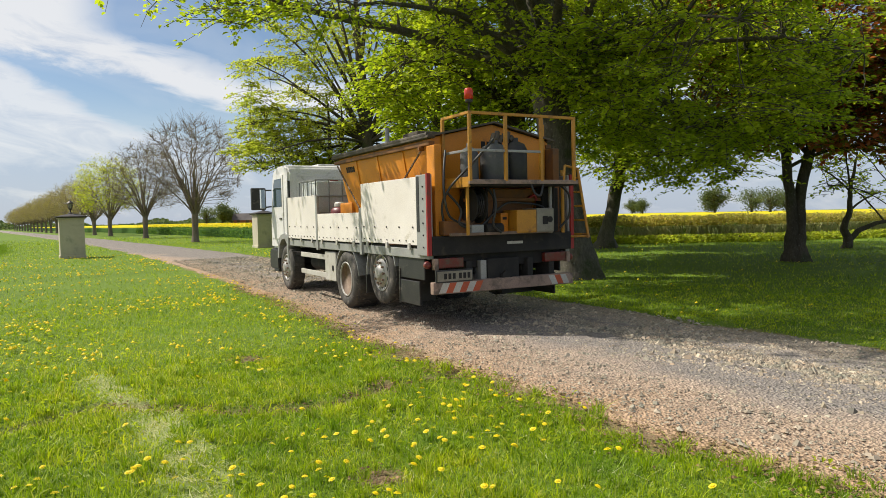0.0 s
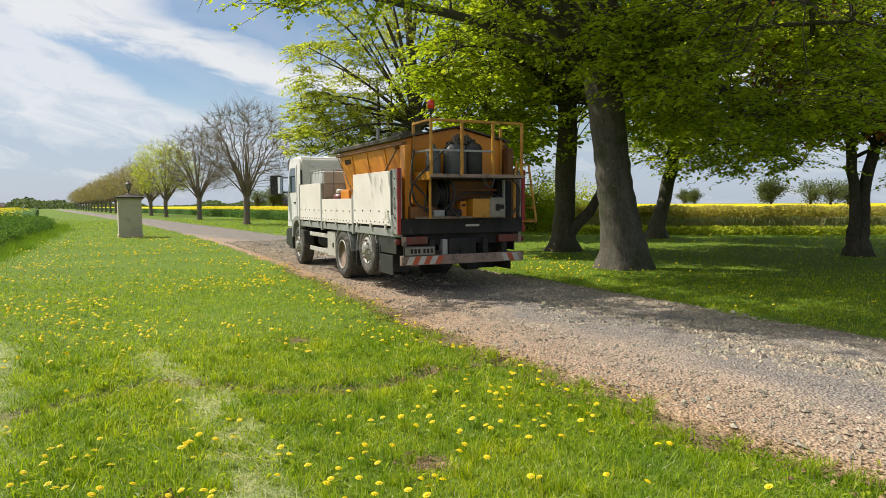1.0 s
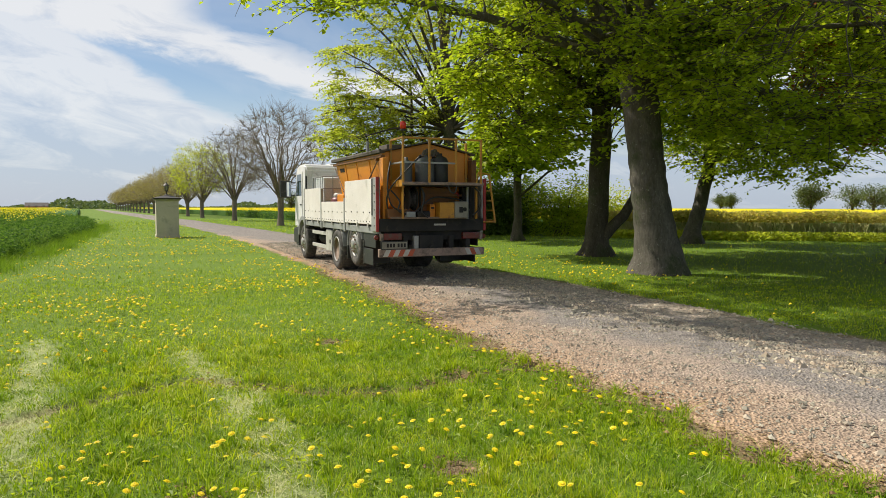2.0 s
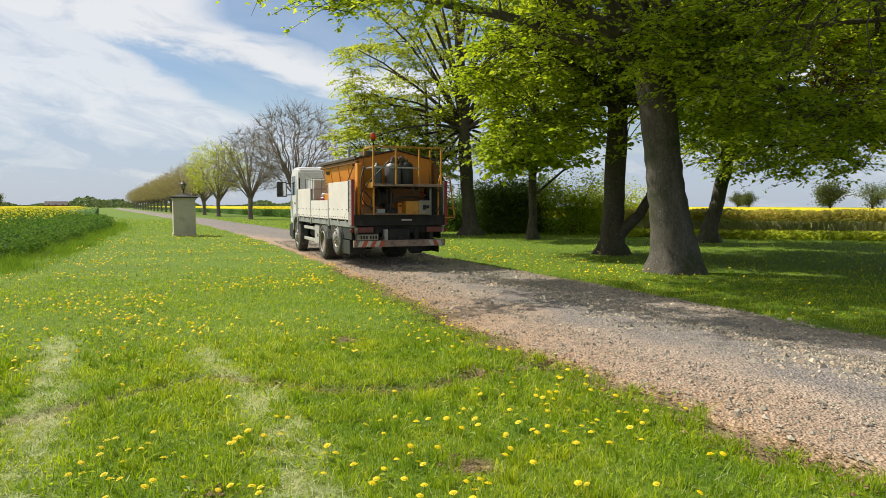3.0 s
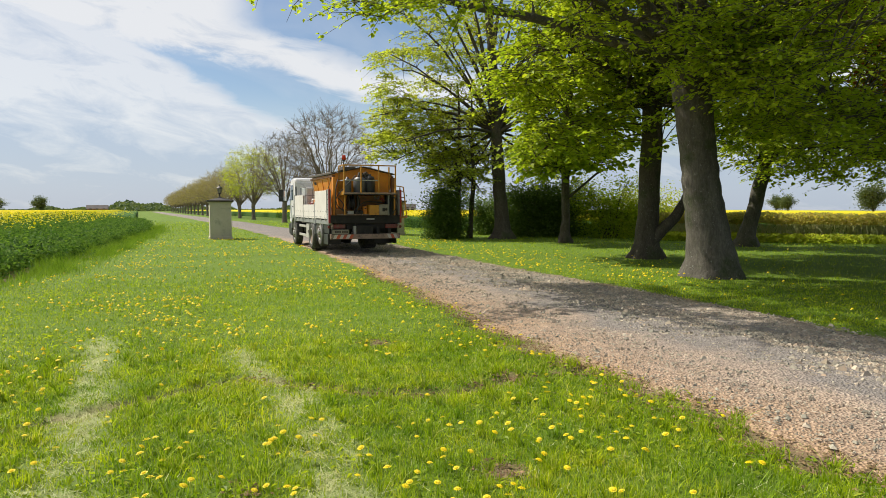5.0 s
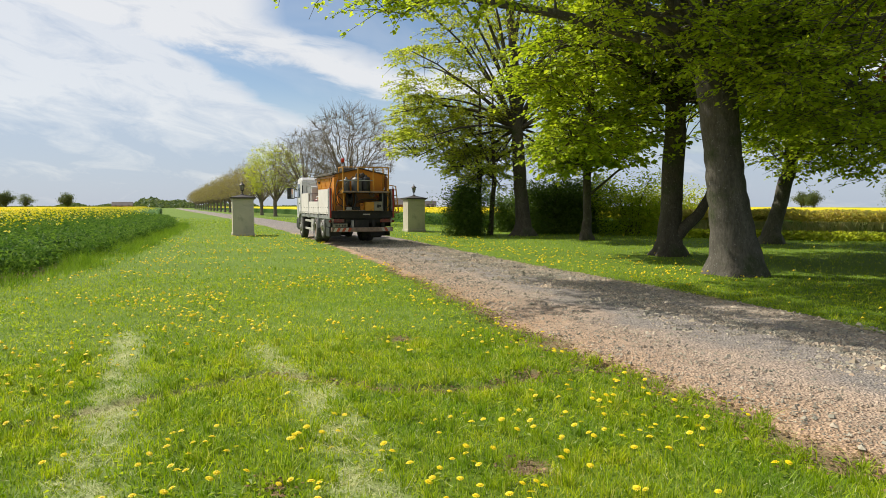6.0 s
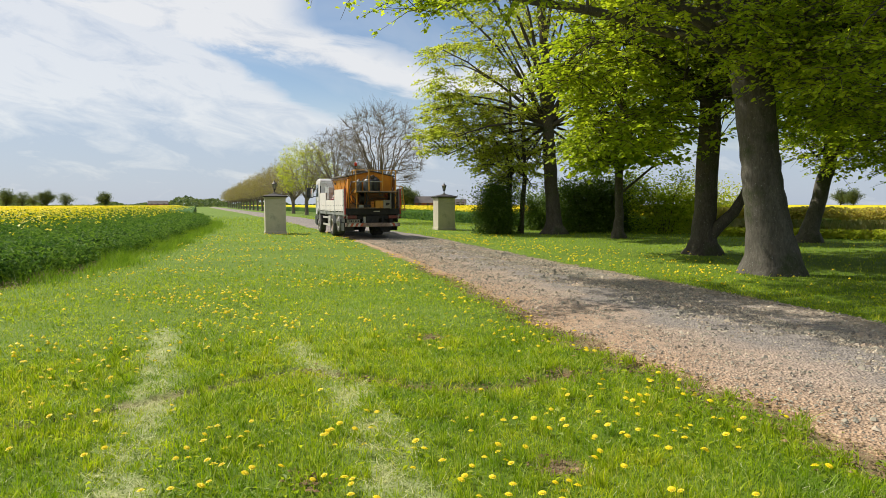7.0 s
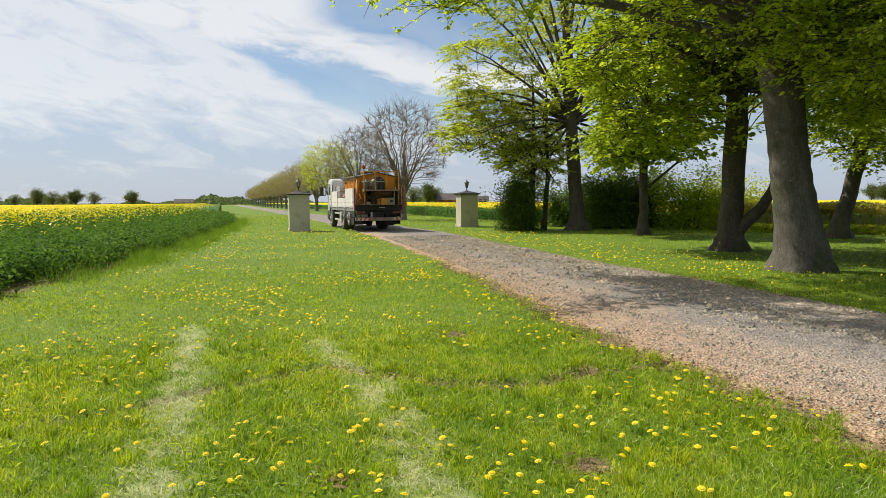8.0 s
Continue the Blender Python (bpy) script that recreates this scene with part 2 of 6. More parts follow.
    M["roof_far"] = plain("roof_far", (.06, .05, .05), (.09, .075, .07), .4, 8, .8)
    M["wall_far"] = plain("wall_far", (.55, .53, .48), (.48, .46, .42), .4, 8, .8)
    M["beacon_red"] = plain("beacon_red", (.62, .04, .015), (.55, .03, .015), 5, 80, .2)
    M["mirror"] = Nodes("mirror").finish((.7, .75, .78), .04, 1.0)
    M["glass"] = Nodes("glass").finish((.035, .055, .055), .04, 0.0, spec=.9)
    # lawn and bare soil, with the wear map of the wheel tracks
    n = Nodes("lawn")
    a, b, c = n.noise(.35, 5), n.noise(7, 6, .7), n.noise(60, 4, .7)
    green = n.mix(n.span(a, .35, .65), (.07, .125, .008), (.115, .185, .011))
    green = n.mix(n.span(b, .35, .7), green, (.14, .21, .02))
    green = n.mix(n.span(c, .52, .72), green, (.05, .09, .01))
    wear = n.add("ShaderNodeAttribute")
    wear.attribute_name = "wear"
    soil_at = n.add("ShaderNodeAttribute")
    soil_at.attribute_name = "soil"
    w = n.add("ShaderNodeMath")
    w.operation = "MULTIPLY"
    n.link(wear.outputs["Fac"], w.inputs[0])
    n.link(n.span(b, .3, .55, .35, 1.0), w.inputs[1])
    col = n.mix(w.outputs[0], green, n.mix(n.span(c, .35, .65), (.33, .38, .13), (.50, .51, .28)))
    col = n.mix(soil_at.outputs["Fac"], col, n.mix(n.span(c, .35, .65), (.17, .115, .065), (.30, .21, .13)))
    M["lawn"] = n.finish(col, .85, 0, n.bump(c, .7, .03), spec=.2)
    # gravel drive: pinkish sand to the sides, grey stones along the middle
    n = Nodes("gravel")
    at = n.add("ShaderNodeAttribute")
    at.attribute_name = "across"
    wob = n.noise(.8, 5, .6)
    s = n.add("ShaderNodeMath")
    s.operation = "ADD"
    n.link(at.outputs["Fac"], s.inputs[0])
    n.link(n.span(wob, .25, .75, -.10, .10), s.inputs[1])
    r = n.add("ShaderNodeValToRGB")
    stops = [(.0, (.29, .18, .10)), (.08, (.325, .225, .15)), (.28, (.31, .24, .188)), (.40, (.20, .178, .162)), (.72, (.205, .182, .165)), (.84, (.28, .235, .19)), (1.0, (.25, .195, .13))]
    r.color_ramp.elements[0].position, r.color_ramp.elements[0].color = stops[0][0], (*stops[0][1], 1)
    r.color_ramp.elements[1].position, r.color_ramp.elements[1].color = stops[-1][0], (*stops[-1][1], 1)
    for q, cc in stops[1:-1]:
        r.color_ramp.elements.new(q).color = (*cc, 1)
    n.link(s.outputs[0], r.inputs[0])
    vor = n.add("ShaderNodeTexVoronoi", Scale=38.0)
    tc = n.add("ShaderNodeTexCoord")
    n.link(tc.outputs["Object"], vor.inputs["Vector"])
    grain, mid = n.noise(110, 4, .7), n.noise(9, 6, .7)
    col = n.mix(.45, r.outputs[0], n.mix(1.0, vor.outputs["Color"], (.0, .0, .0), "SATURATION"), "OVERLAY")
    col = n.mix(1.0, col, n.mix(n.span(mid, .3, .7), (.8, .8, .8), (1.16, 1.15, 1.13)), "MULTIPLY")
    col = n.mix(1.0, col, n.mix(n.span(grain, .3, .7), (.52, .52, .52), (1.4, 1.4, 1.4)), "MULTIPLY")
    M["gravel"] = n.finish(col, .92, 0, n.bump(vor.outputs["Distance"], .9, .03), spec=.2)
    # canopy of the flowering field, seen from far off
    for nm, c1, c2 in (("field_yellow", (.62, .50, .012), (.40, .38, .03)), ("field_green", (.05, .11, .022), (.09, .17, .03))):
        n = Nodes(nm)
        a, b = n.noise(.12, 5), n.noise(3.5, 6, .7)
        col = n.mix(n.span(b, .45, .75), c1, c2)
        col = n.mix(1.0, col, n.mix(n.span(a, .3, .7), (.88, .88, .88), (1.1, 1.1, 1.1)), "MULTIPLY")
        M[nm] = n.finish(col, .9, 0, n.bump(b, .8, .2), spec=.1)


materials()


# ---- building helpers ----
def W(u, v, z=0.0):
    """From the drive's frame (u along it, v across it to the right) to the world."""
    return Vector((-.5 * u + .8660254 * v, .8660254 * u + .5 * v, z))


def part(name, bm, material, parent=None, label="", smooth=False):
    me = bpy.data.meshes.new(name)
    bm.to_mesh(me)
    bm.free()
    if smooth:
        for p in me.polygons:
            p.use_smooth = True
    me.materials.append(MAT[material])
    ob = new(name, me)
    if parent is not None:
        ob.parent = parent
    if label:
        ob["label"] = label
    return ob


def raw(name, verts, faces, material, parent=None, label="", smooth=False):
    me = bpy.data.meshes.new(name)
    me.from_pydata(verts if isinstance(verts, list) else verts.tolist(), [], faces if isinstance(faces, list) else faces.tolist())
    me.materials.append(MAT[material])
    if smooth:
        me.polygons.foreach_set("use_smooth", [True] * len(me.polygons))
    me.update()
    ob = new(name, me)
    if parent is not None:
        ob.parent = parent
    if label:
        ob["label"] = label
    return ob


def empty(name, m=None):
    ob = new(name)
    ob.empty_display_size = .2
    if m is not None:
        ob.matrix_basis = m
    return ob


def box(bm, x0, x1, y0, y1, z0, z1, bevel=.01, m=None):
    r = bmesh.ops.create_cube(bm, size=1)["verts"]
    bmesh.ops.scale(bm, vec=(x1 - x0, y1 - y0, z1 - z0), verts=r)
    bmesh.ops.translate(bm, vec=((x0 + x1) / 2, (y0 + y1) / 2, (z0 + z1) / 2), verts=r)
    if bevel:
        edges = list({e for v in r for e in v.link_edges})
        r = bmesh.ops.bevel(bm, geom=edges, offset=bevel, segments=2, affect="EDGES", profile=.6)["verts"]
    if m is not None:
        bmesh.ops.transform(bm, matrix=m, verts=[v for v in r])
    return r


def boxed(*a, **k):
    bm = bmesh.new()
    box(bm, *a, **k)
    return bm


def rod(bm, p, q, r, n=10, r2=None):
    p, q = Vector(p), Vector(q)
    d = q - p
    v = bmesh.ops.create_cone(bm, cap_ends=True, segments=n, radius1=r, radius2=r if r2 is None else r2, depth=d.length)["verts"]
    bmesh.ops.transform(bm, matrix=Matrix.Translation((p + q) / 2) @ d.to_track_quat("Z", "Y").to_matrix().to_4x4(), verts=v)
    return v


def rods(pairs, r, n=8):
    bm = bmesh.new()
    for p, q in pairs:
        rod(bm, p, q, r, n)
    return bm


def bent(points, r, n=8):
    """A bent pipe or hose through the points."""
    g = Geo()
    P = np.array(points, float)
    t = np.linspace(0, len(P) - 1, (len(P) - 1) * 5 + 1)
    fine = []
    for s in t:
        i = min(int(s), len(P) - 2)
        f = s - i
        a, b, c, d = P[max(i - 1, 0)], P[i], P[i + 1], P[min(i + 2, len(P) - 1)]
        fine.append(.5 * (2 * b + (c - a) * f + (2 * a - 5 * b + 4 * c - d) * f * f + (3 * b - a - 3 * c + d) * f ** 3))
    g.tube(fine, [r] * len(fine), n)
    return g


def profile(points, x0, x1, bevel=.02):
    """A solid with the side outline given as (y, z), from x0 to x1."""
    bm = bmesh.new()
    f = bm.faces.new([bm.verts.new((x0, y, z)) for y, z in points])
    e = bmesh.ops.extrude_face_region(bm, geom=[f])["geom"]
    bmesh.ops.translate(bm, vec=(x1 - x0, 0, 0), verts=[v for v in e if isinstance(v, bmesh.types.BMVert)])
    bmesh.ops.recalc_face_normals(bm, faces=bm.faces)
    if bevel:
        bmesh.ops.bevel(bm, geom=list(bm.edges), offset=bevel, segments=2, affect="EDGES")
    return bm


def lathe(points, n=24, axis="z"):
    """A turned shape from (radius, height) rings."""
    bm = bmesh.new()
    rings = []
    for r, h in points:
        ring = []
        for i in range(n):
            a = 2 * math.pi * i / n
            p = (r * math.cos(a), r * math.sin(a), h)
            ring.append(bm.verts.new((p[2], p[0], p[1]) if axis == "x" else p))
        rings.append(ring)
    for a, b in zip(rings, rings[1:]):
        for i in range(n):
            bm.faces.new((a[i], a[(i + 1) % n], b[(i + 1) % n], b[i]))
    bm.faces.new(rings[0][::-1]), bm.faces.new(rings[-1])
    bmesh.ops.recalc_face_normals(bm, faces=bm.faces)
    return bm


class Geo:
    """Gathers tubes and leaves for one mesh."""

    def __init__(self):
        self.v, self.f = [], []

    def tube(self, pts, rads, n=6):
        pts = [Vector(p) for p in pts]
        base = len(self.v)
        for i, p in enumerate(pts):
            d = (pts[min(i + 1, len(pts) - 1)] - pts[max(i - 1, 0)])
            d = d.normalized() if d.length > 1e-9 else Vector((0, 0, 1))
            a = d.cross(Vector((.31, .95, .05))).normalized() if abs(d.y) < .9 else d.cross(Vector((1, 0, 0))).normalized()
            b = d.cross(a)
            for k in range(n):
                w = 2 * math.pi * k / n
                q = p + (a * math.cos(w) + b * math.sin(w)) * rads[i]
                self.v.append((q.x, q.y, q.z))
        for i in range(len(pts) - 1):
            for k in range(n):
                o, k2 = base + i * n, (k + 1) % n
                self.f.append((o + k, o + k2, o + n + k2, o + n + k))

    def put(self, name, material, parent=None, label="", smooth=True):
        return raw(name, self.v, self.f, material, parent, label, smooth)


def leaf_quads(P, size, rng, flat=.55, aspect=.62):
    """Leaves: a folded rhomb at each point, mostly facing up."""
    n = len(P)
    nz = rng.normal(0, flat, (n, 3))
    nz[:, 2] = np.abs(nz[:, 2]) + .75
    nz /= np.linalg.norm(nz, axis=1)[:, None]
    t = rng.normal(0, 1, (n, 3))
    t -= (t * nz).sum(1)[:, None] * nz
    t /= np.linalg.norm(t, axis=1)[:, None]
    s = np.cross(nz, t)
    L = (size * rng.uniform(.65, 1.3, n))[:, None]
    V = np.stack([P - t * L * .5, P + s * L * aspect * .5 + t * L * .05 + nz * L * .10, P + t * L * .5 - nz * L * .12, P - s * L * aspect * .5 + t * L * .05 + nz * L * .10], 1).reshape(-1, 3)
    F = np.arange(4 * n).reshape(n, 4)
    return V, F


def spray_leaves(P, T, size, rng, flat=.35):
    """Broad leaves folded along the midrib, each growing outwards along T."""
    n = len(P)
    nz = rng.normal(0, flat, (n, 3))
    nz[:, 2] = np.abs(nz[:, 2]) + .8
    t = T + rng.normal(0, .35, (n, 3))
    t /= np.linalg.norm(t, axis=1)[:, None] + 1e-9
    nz -= (t * nz).sum(1)[:, None] * t
    nz /= np.linalg.norm(nz, axis=1)[:, None] + 1e-9
    s = np.cross(nz, t)
    L = (size * rng.uniform(.6, 1.3, n))[:, None]
    wide = L * rng.uniform(.34, .46, (n, 1))
    A, B = P, P + t * L - nz * L * .16
    V = np.stack([A, P + t * L * .22 + s * wide + nz * L * .07, P + t * L * .68 + s * wide * .78 + nz * L * .02, B,
                  P + t * L * .68 - s * wide * .78 + nz * L * .02, P + t * L * .22 - s * wide + nz * L * .07], 1).reshape(-1, 3)
    i = np.arange(n) * 6
    F = np.concatenate([np.stack([i, i + 1, i + 2, i + 3], 1), np.stack([i, i + 3, i + 4, i + 5], 1)])
    return V, F


# ---- ground, drive and fields ----
LEFT_U = [-40, -10, 0, 4, 8, 14, 20, 30, 35, 47, 60, 100, 700]
LEFT_V = [6.5, 5.2, 4.4, 3.8, 3.6, 3.8, 3.8, 3.6, 3.3, 2.4, 1.1, -2.8, -61.0]
RIGHT_U = [-40, -10, 0, 8, 12, 17, 24, 33, 42, 54, 66, 100, 700]
RIGHT_V = [10.6, 9.0, 8.4, 8.15, 8.1, 7.65, 7.5, 7.4, 6.6, 5.3, 3.9, .6, -57.6]
CROP_U = [-60, 0, 9, 14, 17, 24, 49, 83, 700]
CROP_V = [-7.5, -6.3, -6.0, -5.4, -4.8, -4.2, -4.1, -7.5, -68.0]
left_edge = lambda u: np.interp(u, LEFT_U, LEFT_V)
right_edge = lambda u: np.interp(u, RIGHT_U, RIGHT_V)
crop_edge = lambda u: np.interp(u, CROP_U, CROP_V)
WHEEL_MARKS = [[(-6.0, 7.6), (-4.88, 6.05), (-4.16, 5.08), (-3.63, 4.31), (-3.08, 3.5), (-2.5, 2.4)],
               [(-3.9, 7.2), (-3.36, 6.59), (-2.6, 5.74), (-2.03, 4.88), (-1.65, 4.24), (-1.35, 3.75), (-.9, 2.8)]]
RUT = [(-4.6, 3.9), (-4.22, 4.32), (-3.9, 5.16), (-3.28, 6.19), (-1.89, 5.88), (-1.11, 6.13), (-.65, 6.75), (.13, 7.27)]
BARE = [(-.52, 4.36, .17), (1.52, 4.81, .2), (.15, 7.22, .22), (-2.54, 8.11, .2), (-.65, 6.75, .22), (-1.9, 3.6, .14)]


def near_line(x, y, line):
    best = np.full(np.shape(x), 1e9)
    for (ax, ay), (bx, by) in zip(line, line[1:]):
        dx, dy = bx - ax, by - ay
        t = np.clip(((x - ax) * dx + (y - ay) * dy) / (dx * dx + dy * dy), 0, 1)
        best = np.minimum(best, np.hypot(x - ax - t * dx, y - ay - t * dy))
    return best


def ripple(x, y, s=1.0):
    """Cheap smooth unevenness between -1 and 1."""
    return (np.sin(x * 1.7 * s + 1.3 * np.sin(y * 1.1 * s)) + np.sin(y * 2.3 * s + 1.7 * np.sin(x * .9 * s + 2)) + .6 * np.sin((x + y) * 4.1 * s + 2 * np.sin(x * 2.7 * s))) / 2.6


def uv_of(x, y):
    return -.5 * x + .8660254 * y, .8660254 * x + .5 * y


def wear_at(x, y):
    """How far the turf is worn pale, and where the soil shows."""
    w = np.zeros(np.shape(x))
    for line in WHEEL_MARKS:
        d = near_line(x, y, line) + .06 * ripple(x, y, 3.1)
        d = d + .10 * ripple(x, y, 8)
        w = np.maximum(w, np.clip((.29 - d) / .28, 0, 1) * np.clip(.74 + .5 * ripple(x, y, 2.6) + .55 * ripple(x, y, 9), 0, 1))
    s = np.clip((.12 - near_line(x, y, RUT) - .05 * ripple(x, y, 4)) / .07, 0, 1) * .9
    for bx, by, r in BARE:
        s = np.maximum(s, np.clip((r - np.hypot(x - bx, y - by) + .10 * ripple(x, y, 6)) / .1, 0, 1))
    u, v = uv_of(x, y)
    verge = np.maximum(left_edge(u) - v, v - right_edge(u) + .12) + .22 * ripple(x, y, 1.6) + .12 * ripple(x, y, 5)
    s = np.maximum(s, np.clip((.22 - verge) / .2, 0, 1) * np.clip((44 - u) / 20, .15, 1))
    edge = crop_edge(u) + .25 - v + .35 * ripple(x, y, 1.3) + .2 * ripple(x, y, 4)
    s = np.maximum(s, np.clip(edge / .25, 0, 1) * (u < 40))
    return w, s


def fall(x, y):
    """The open land sinks a little with distance."""
    return -.0042 * np.maximum(np.hypot(x, y) - 75, 0)


def ground_height(x, y):
    u, v = uv_of(x, y)
    z = .018 * ripple(x, y, .9) + .012 * ripple(x, y, 3.3)
    inside = np.minimum(v - left_edge(u), right_edge(u) - v)
    z = z - .10 * np.clip((inside - .25) / .35, 0, 1)
    z = z - .07 * np.clip((.13 - near_line(x, y, RUT)) / .1, 0, 1)
    return z * np.clip(1 - (np.hypot(x, y) - 60) / 100, 0, 1) - .10 * (np.hypot(x, y) > 160) + fall(x, y)


def grid_axis(fine0, fine1, step, far, grow=1.16):
    a = list(np.arange(fine0, fine1, step))
    s, p = step, fine1
    while p < far:
        a.append(p)
        s *= grow
        p += s
    s, p = step, fine0
    low = []
    while p > -far:
        s *= grow
        p -= s
        low.append(p)
    return np.array(low[::-1] + a + [far])


def build_ground():
    U, V = grid_axis(1, 16, .14, 1800, 1.09), grid_axis(-7, 9, .14, 1800, 1.09)
    uu, vv = np.meshgrid(U, V, indexing="ij")
    x, y = -.5 * uu + .8660254 * vv, .8660254 * uu + .5 * vv
    z = ground_height(x, y)
    idx = np.arange(uu.size).reshape(uu.shape)
    F = np.stack([idx[:-1, :-1], idx[:-1, 1:], idx[1:, 1:], idx[1:, :-1]], -1).reshape(-1, 4)[:, ::-1]
    ob = raw("ground", np.stack([x, y, z], -1).reshape(-1, 3), F, "lawn", smooth=True)
    w, s = wear_at(x, y)
    for nm, a in (("wear", w), ("soil", s)):
        ob.data.attributes.new(nm, "FLOAT", "POINT").data.foreach_set("value", a.reshape(-1).astype(np.float32))
    tagged(ob, "green meadow turf with worn pale wheel tracks and bare soil", "ground", kind="structure")
    # the drive
    U = np.concatenate([np.arange(-30, 0, .6), np.arange(0, 24, .14), np.arange(24, 60, .4), np.arange(60, 420, 3)])
    k = np.linspace(0, 1, 41)
    uu, kk = np.meshgrid(U, k, indexing="ij")
    lo = left_edge(uu) - .16 + .16 * ripple(uu, 0 * uu, 1.1) + .10 * ripple(uu, 3 + 0 * uu, 4)
    hi = right_edge(uu) + .16 + .16 * ripple(uu, 9 + 0 * uu, 1.1) + .10 * ripple(uu, 5 + 0 * uu, 4)
    vv = lo + (hi - lo) * kk
    x, y = -.5 * uu + .8660254 * vv, .8660254 * uu + .5 * vv
    ruts = np.exp(-((vv - 4.7) / .22) ** 2) + np.exp(-((vv - 6.6) / .22) ** 2)
    z = .035 * np.clip(np.minimum(kk, 1 - kk) / .12, 0, 1) + .02 * np.sin(np.pi * kk) - .022 * ruts + .006 * ripple(x, y, 4) + .004 * ripple(x, y, 11) - .06 * np.clip((.03 - np.minimum(kk, 1 - kk)) / .03, 0, 1) + fall(x, y)
    idx = np.arange(uu.size).reshape(uu.shape)
    F = np.stack([idx[:-1, :-1], idx[:-1, 1:], idx[1:, 1:], idx[1:, :-1]], -1).reshape(-1, 4)[:, ::-1]
    ob = raw("road", np.stack([x, y, z], -1).reshape(-1, 3), F, "gravel", smooth=True)
    ob.data.attributes.new("across", "FLOAT", "POINT").data.foreach_set("value", (kk + (.5 - kk) * .75 * np.clip((uu - 22) / 20, 0, 1)).reshape(-1).astype(np.float32))
    tagged(ob, "unpaved gravel drive with pinkish sandy edges and loose grey stones", "road", kind="structure")


def in_polar(rng, n, r0, r1, az0, az1, power=1.0):
    """Points of a sector round the place where one stands; power 1: the same number in every metre of distance."""
    r = r0 * (r1 / r0) ** rng.uniform(0, 1, n) if power == 0 else r0 + (r1 - r0) * rng.uniform(0, 1, n) ** power
    a = np.radians(rng.uniform(az0, az1, n))
    return -r * np.sin(a), r * np.cos(a), r


def blades(x, y, z, h, w, rng, lean=.45, bent=True):
    n = len(x)
    a = rng.uniform(0, 2 * np.pi, n)
    sx, sy = np.cos(a) * w / 2, np.sin(a) * w / 2
    b = rng.uniform(0, 2 * np.pi, n)
    k = np.abs(rng.normal(0, lean, n)) * h
    tx, ty = np.cos(b) * k, np.sin(b) * k
    if not bent:
        V = np.stack([np.stack([x - sx, y - sy, z], 1), np.stack([x + sx, y + sy, z], 1), np.stack([x + tx, y + ty, z + h], 1)], 1).reshape(-1, 3)
        return V, np.arange(3 * n).reshape(n, 3).tolist()
    mx, my = x + tx * .35, y + ty * .35
    V = np.stack([np.stack([x - sx, y - sy, z], 1), np.stack([x + sx, y + sy, z], 1),
                  np.stack([mx + sx * .8, my + sy * .8, z + h * .6], 1), np.stack([mx - sx * .8, my - sy * .8, z + h * .6], 1),
                  np.stack([x + tx, y + ty, z + h], 1)], 1).reshape(-1, 3)
    i = np.arange(n) * 5
    F = np.stack([i, i + 1, i + 2, i + 3], 1).tolist() + np.stack([i + 3, i + 2, i + 4], 1).tolist()
    return V, F


def on_lawn(x, y, margin=.12):
    u, v = uv_of(x, y)
    wob = .22 * ripple(x, y, 1.6) + .16 * ripple(x, y, 5) + .14 * ripple(x, y, 13)
    return ((v < left_edge(u) - margin + .12 + wob) & (v > crop_edge(u) - .3)) | (v > right_edge(u) + .05 + wob)


